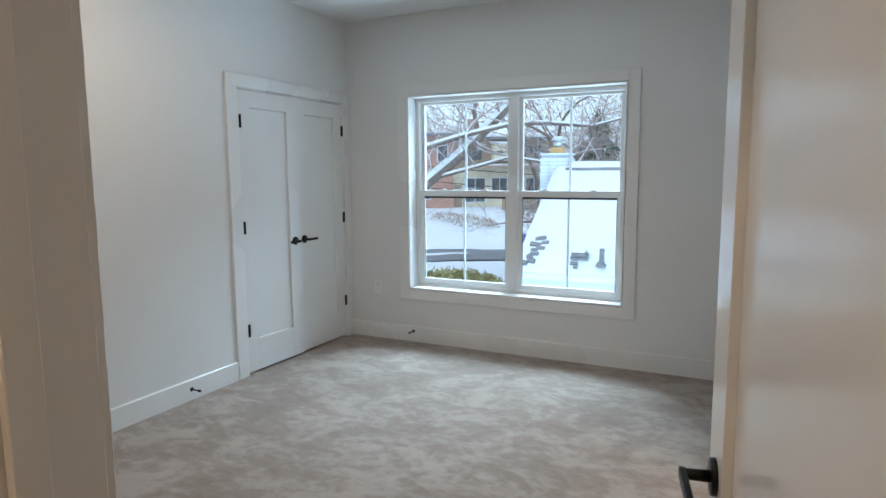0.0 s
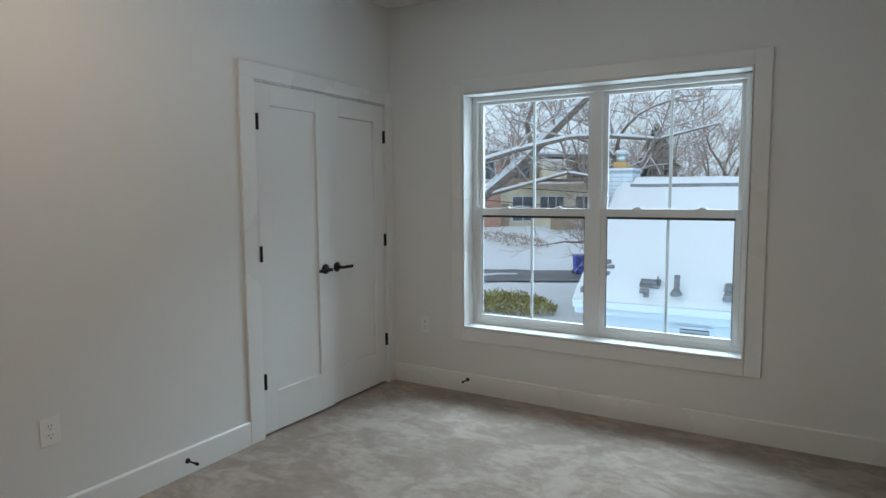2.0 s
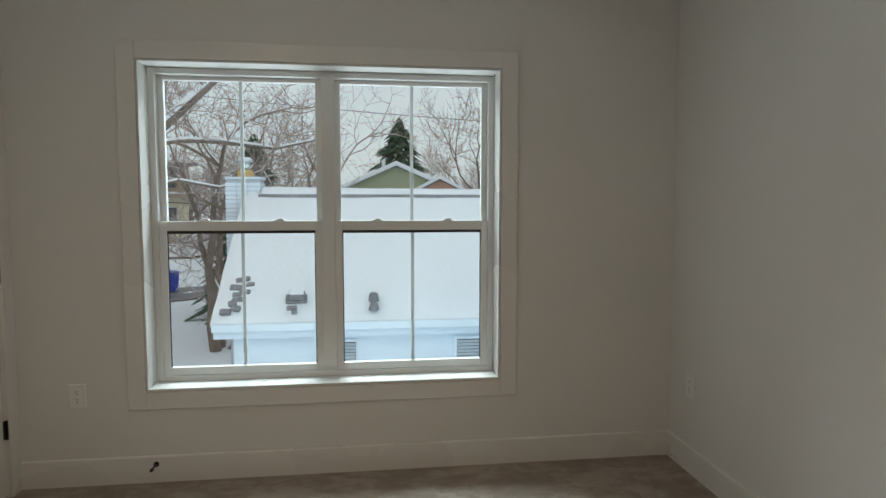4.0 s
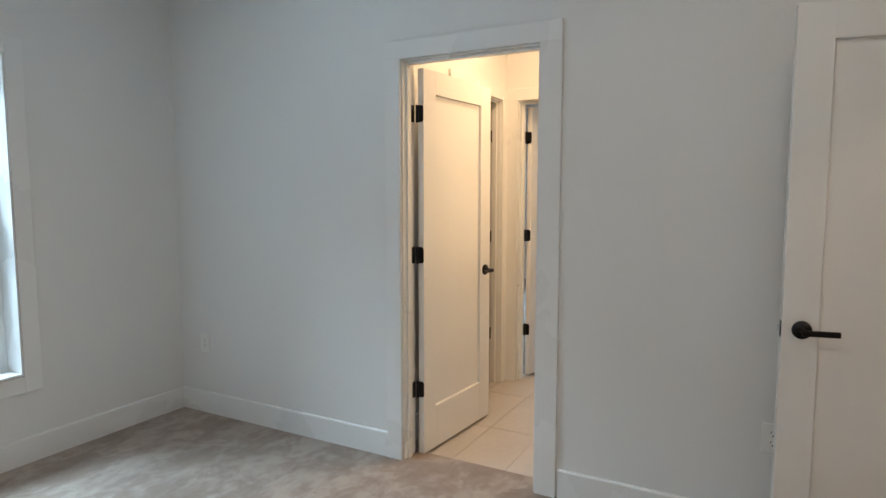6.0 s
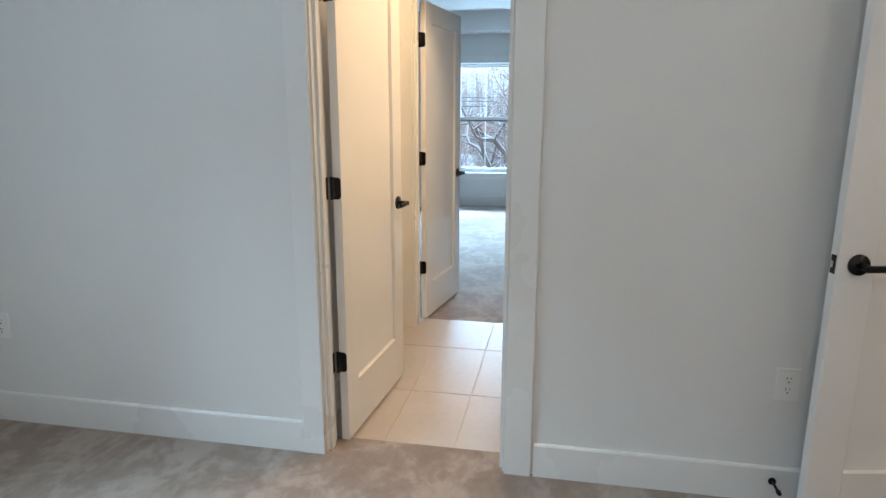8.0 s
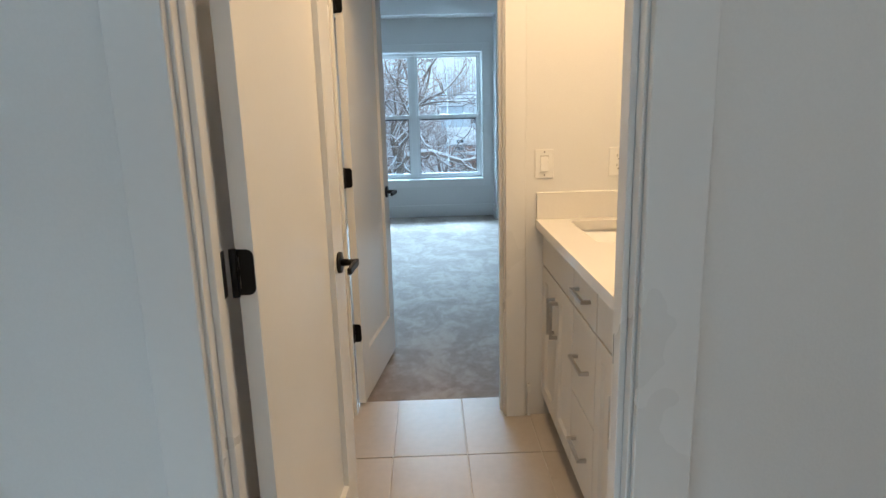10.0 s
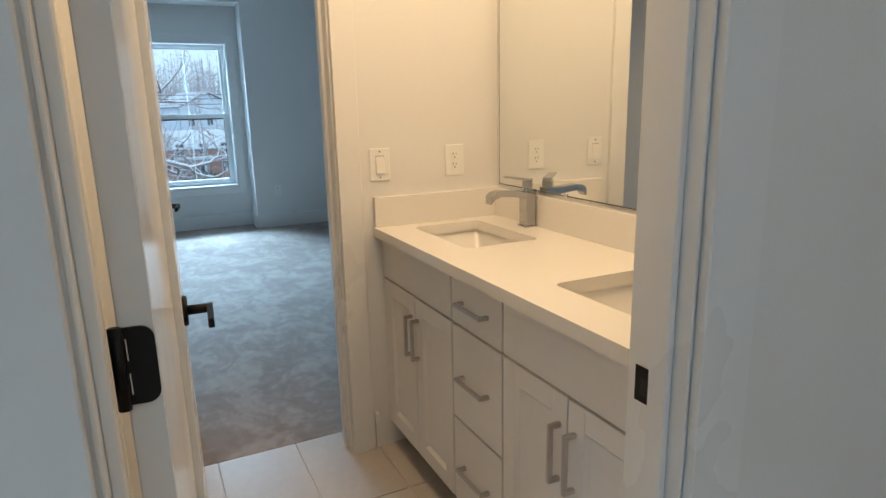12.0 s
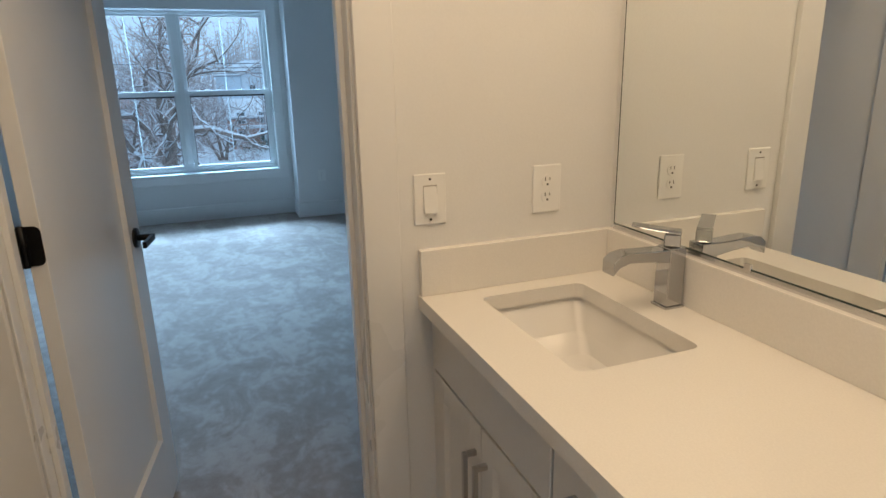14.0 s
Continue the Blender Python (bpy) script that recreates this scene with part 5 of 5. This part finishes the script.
conifer(1.0, 47, 10.6, 11.5, 51)
conifer(-6.0, 27, 7.2, 6.0, 52)


def shrub(cx, cy, sx, sy, h, n, seed, name, label, material):
    rnd = random.Random(seed)
    verts, faces = [], []
    for _ in range(n):
        a, rr_ = rnd.uniform(0, 2 * math.pi), rnd.random() ** 0.5
        px, py = cx + sx * rr_ * math.cos(a), cy + sy * rr_ * math.sin(a)
        top = h * (1 - 0.6 * rr_ ** 2) * rnd.uniform(0.75, 1.1)
        pz = ground_height(px, py) + top * rnd.random() ** 0.5
        d1, d2 = (Vector((rnd.gauss(0, 1), rnd.gauss(0, 1), rnd.gauss(0, 1))).normalized() * rnd.uniform(0.05, 0.13) for _ in range(2))
        c = Vector((px, py, pz))
        b = len(verts)
        verts += [tuple(c - d1), tuple(c + d2 * 0.5), tuple(c + d1), tuple(c - d2 * 0.5)]
        faces.append((b, b + 1, b + 2, b + 3))
    return tagged(new(name, from_lists(name, verts, faces, material)), label, "shrub", kind="stuff")


q = local(2.2, 23.5, 0)
shrub(q.x, q.y, 2.2, 1.1, 0.8, 2600, 61, "hedge", "yellow-green hedge at the edge of the snowy yard", HEDGE)
q = local(4.8, 44, 0)
shrub(q.x, q.y, 2.8, 0.9, 0.8, 700, 62, "dry_shrub", "dry brown shrub before the fence", TAUPE)
shrub(75.5, -3.6, 2.2, 2.4, 1.9, 1300, 63, "evergreen_shrub", "dark evergreen shrub by the far house", NEEDLES)


def far_woods():
    rnd = random.Random(71)
    verts, faces = [], []
    for k in range(600):
        a = radians(rnd.uniform(-70, 130) if k < 420 else rnd.uniform(78, 104))
        dist = rnd.uniform(75, 150) if k < 420 else rnd.uniform(104, 165)
        x, y = -1 + dist * math.sin(a), 1 + dist * math.cos(a)
        g = ground_height(x, y)
        hgt = rnd.uniform(5.0, 8.0) * (0.85 if -0.3 < a < 0.9 else 1.6)
        p = Vector((x, y, g))
        top = p + Vector((rnd.gauss(0, 0.6), rnd.gauss(0, 0.6), hgt))
        tube(verts, faces, [p, (p + top) / 2, top], [0.16, 0.1, 0.03], 3)
        for _ in range(26):
            f = rnd.uniform(0.2, 0.98)
            s = p.lerp(top, f)
            e = s + Vector((rnd.gauss(0, 1), rnd.gauss(0, 1), rnd.uniform(0.1, 1.1))) * (2.3 * (1.12 - f))
            tube(verts, faces, [s, e], [0.05, 0.02], 3)
    return from_lists("far_woods", verts, faces, HAZE_TWIG)


tagged(new("far_woods", far_woods()), "bare woods on the horizon, paled as by haze", "woods", kind="stuff")


def cable(a, b, sag, r=0.018):
    pts = [Vector(a).lerp(Vector(b), k / 16) - Vector((0, 0, sag * 4 * (k / 16) * (1 - k / 16))) for k in range(17)]
    v, f_ = [], []
    tube(v, f_, pts, [r] * 17, 4)
    return tagged(new("overhead_cable", from_lists("overhead_cable", v, f_, WIRE)), "thin dark overhead cable", "cable", group="overhead cables")


for z0, z1 in ((1.55, 0.75), (1.25, 0.45), (2.1, 1.5)):
    cable(local(-8, 26, z0 + 0.9), local(16, 26, z1 - 0.4), 0.5)
for z0 in (2.6, 2.9, 2.2):
    cable((50, -28, z0), (50, 34, z0 + 0.15), 0.4, 0.022)
cable((-14, 40, 8.0), (30, 44, 6.5), 0.5)

# ceiling vent of the second bedroom
cv = thing("ceiling_vent", "white ceiling air vent in the second bedroom", "vent", pose(5.2, 2.2, CEILING))
part("frame", boxes((-0.16, -0.09, -0.008, 0.16, -0.07, 0), (-0.16, 0.07, -0.008, 0.16, 0.09, 0), (-0.16, -0.07, -0.008, -0.14, 0.07, 0), (0.14, -0.07, -0.008, 0.16, 0.07, 0)), TRIM, cv)
for k in range(9):
    part("slat", prism([(-0.066 + k * 0.0155, -0.002), (-0.060 + k * 0.0155, -0.007), (-0.058 + k * 0.0155, -0.005), (-0.064 + k * 0.0155, 0)], "x", -0.14, 0.14), TRIM, cv)

# ---- bathroom floor tiles, last ----
def tiles():
    meshes = {}
    k = 0
    ys = [1.379 + 0.3045 * i for i in range(0, 11)]
    xs = [-0.535 + 0.61 * i for i in range(0, 5)]
    g = 0.0022
    for y in ys:
        for x in xs:
            x0, x1 = max(x + g, 0.150), min(x + 0.61 - g, 1.797)
            y0, y1 = y + g, min(y + 0.3045 - g, 4.49)
            if x1 - x0 < 0.02 or y1 - y0 < 0.02:
                continue
            key = (round(x1 - x0, 4), round(y1 - y0, 4))
            if key not in meshes:
                meshes[key] = mesh_of("tile", box(bmesh.new(), 0, 0, -0.010, key[0], key[1], 0, 0.0012, 1), TILE)
            ob = new("tile", meshes[key])
            ob.parent = floor_bath
            ob.location = (x0, y0, 0.0003 * (k % 3))
            k += 1


tiles()
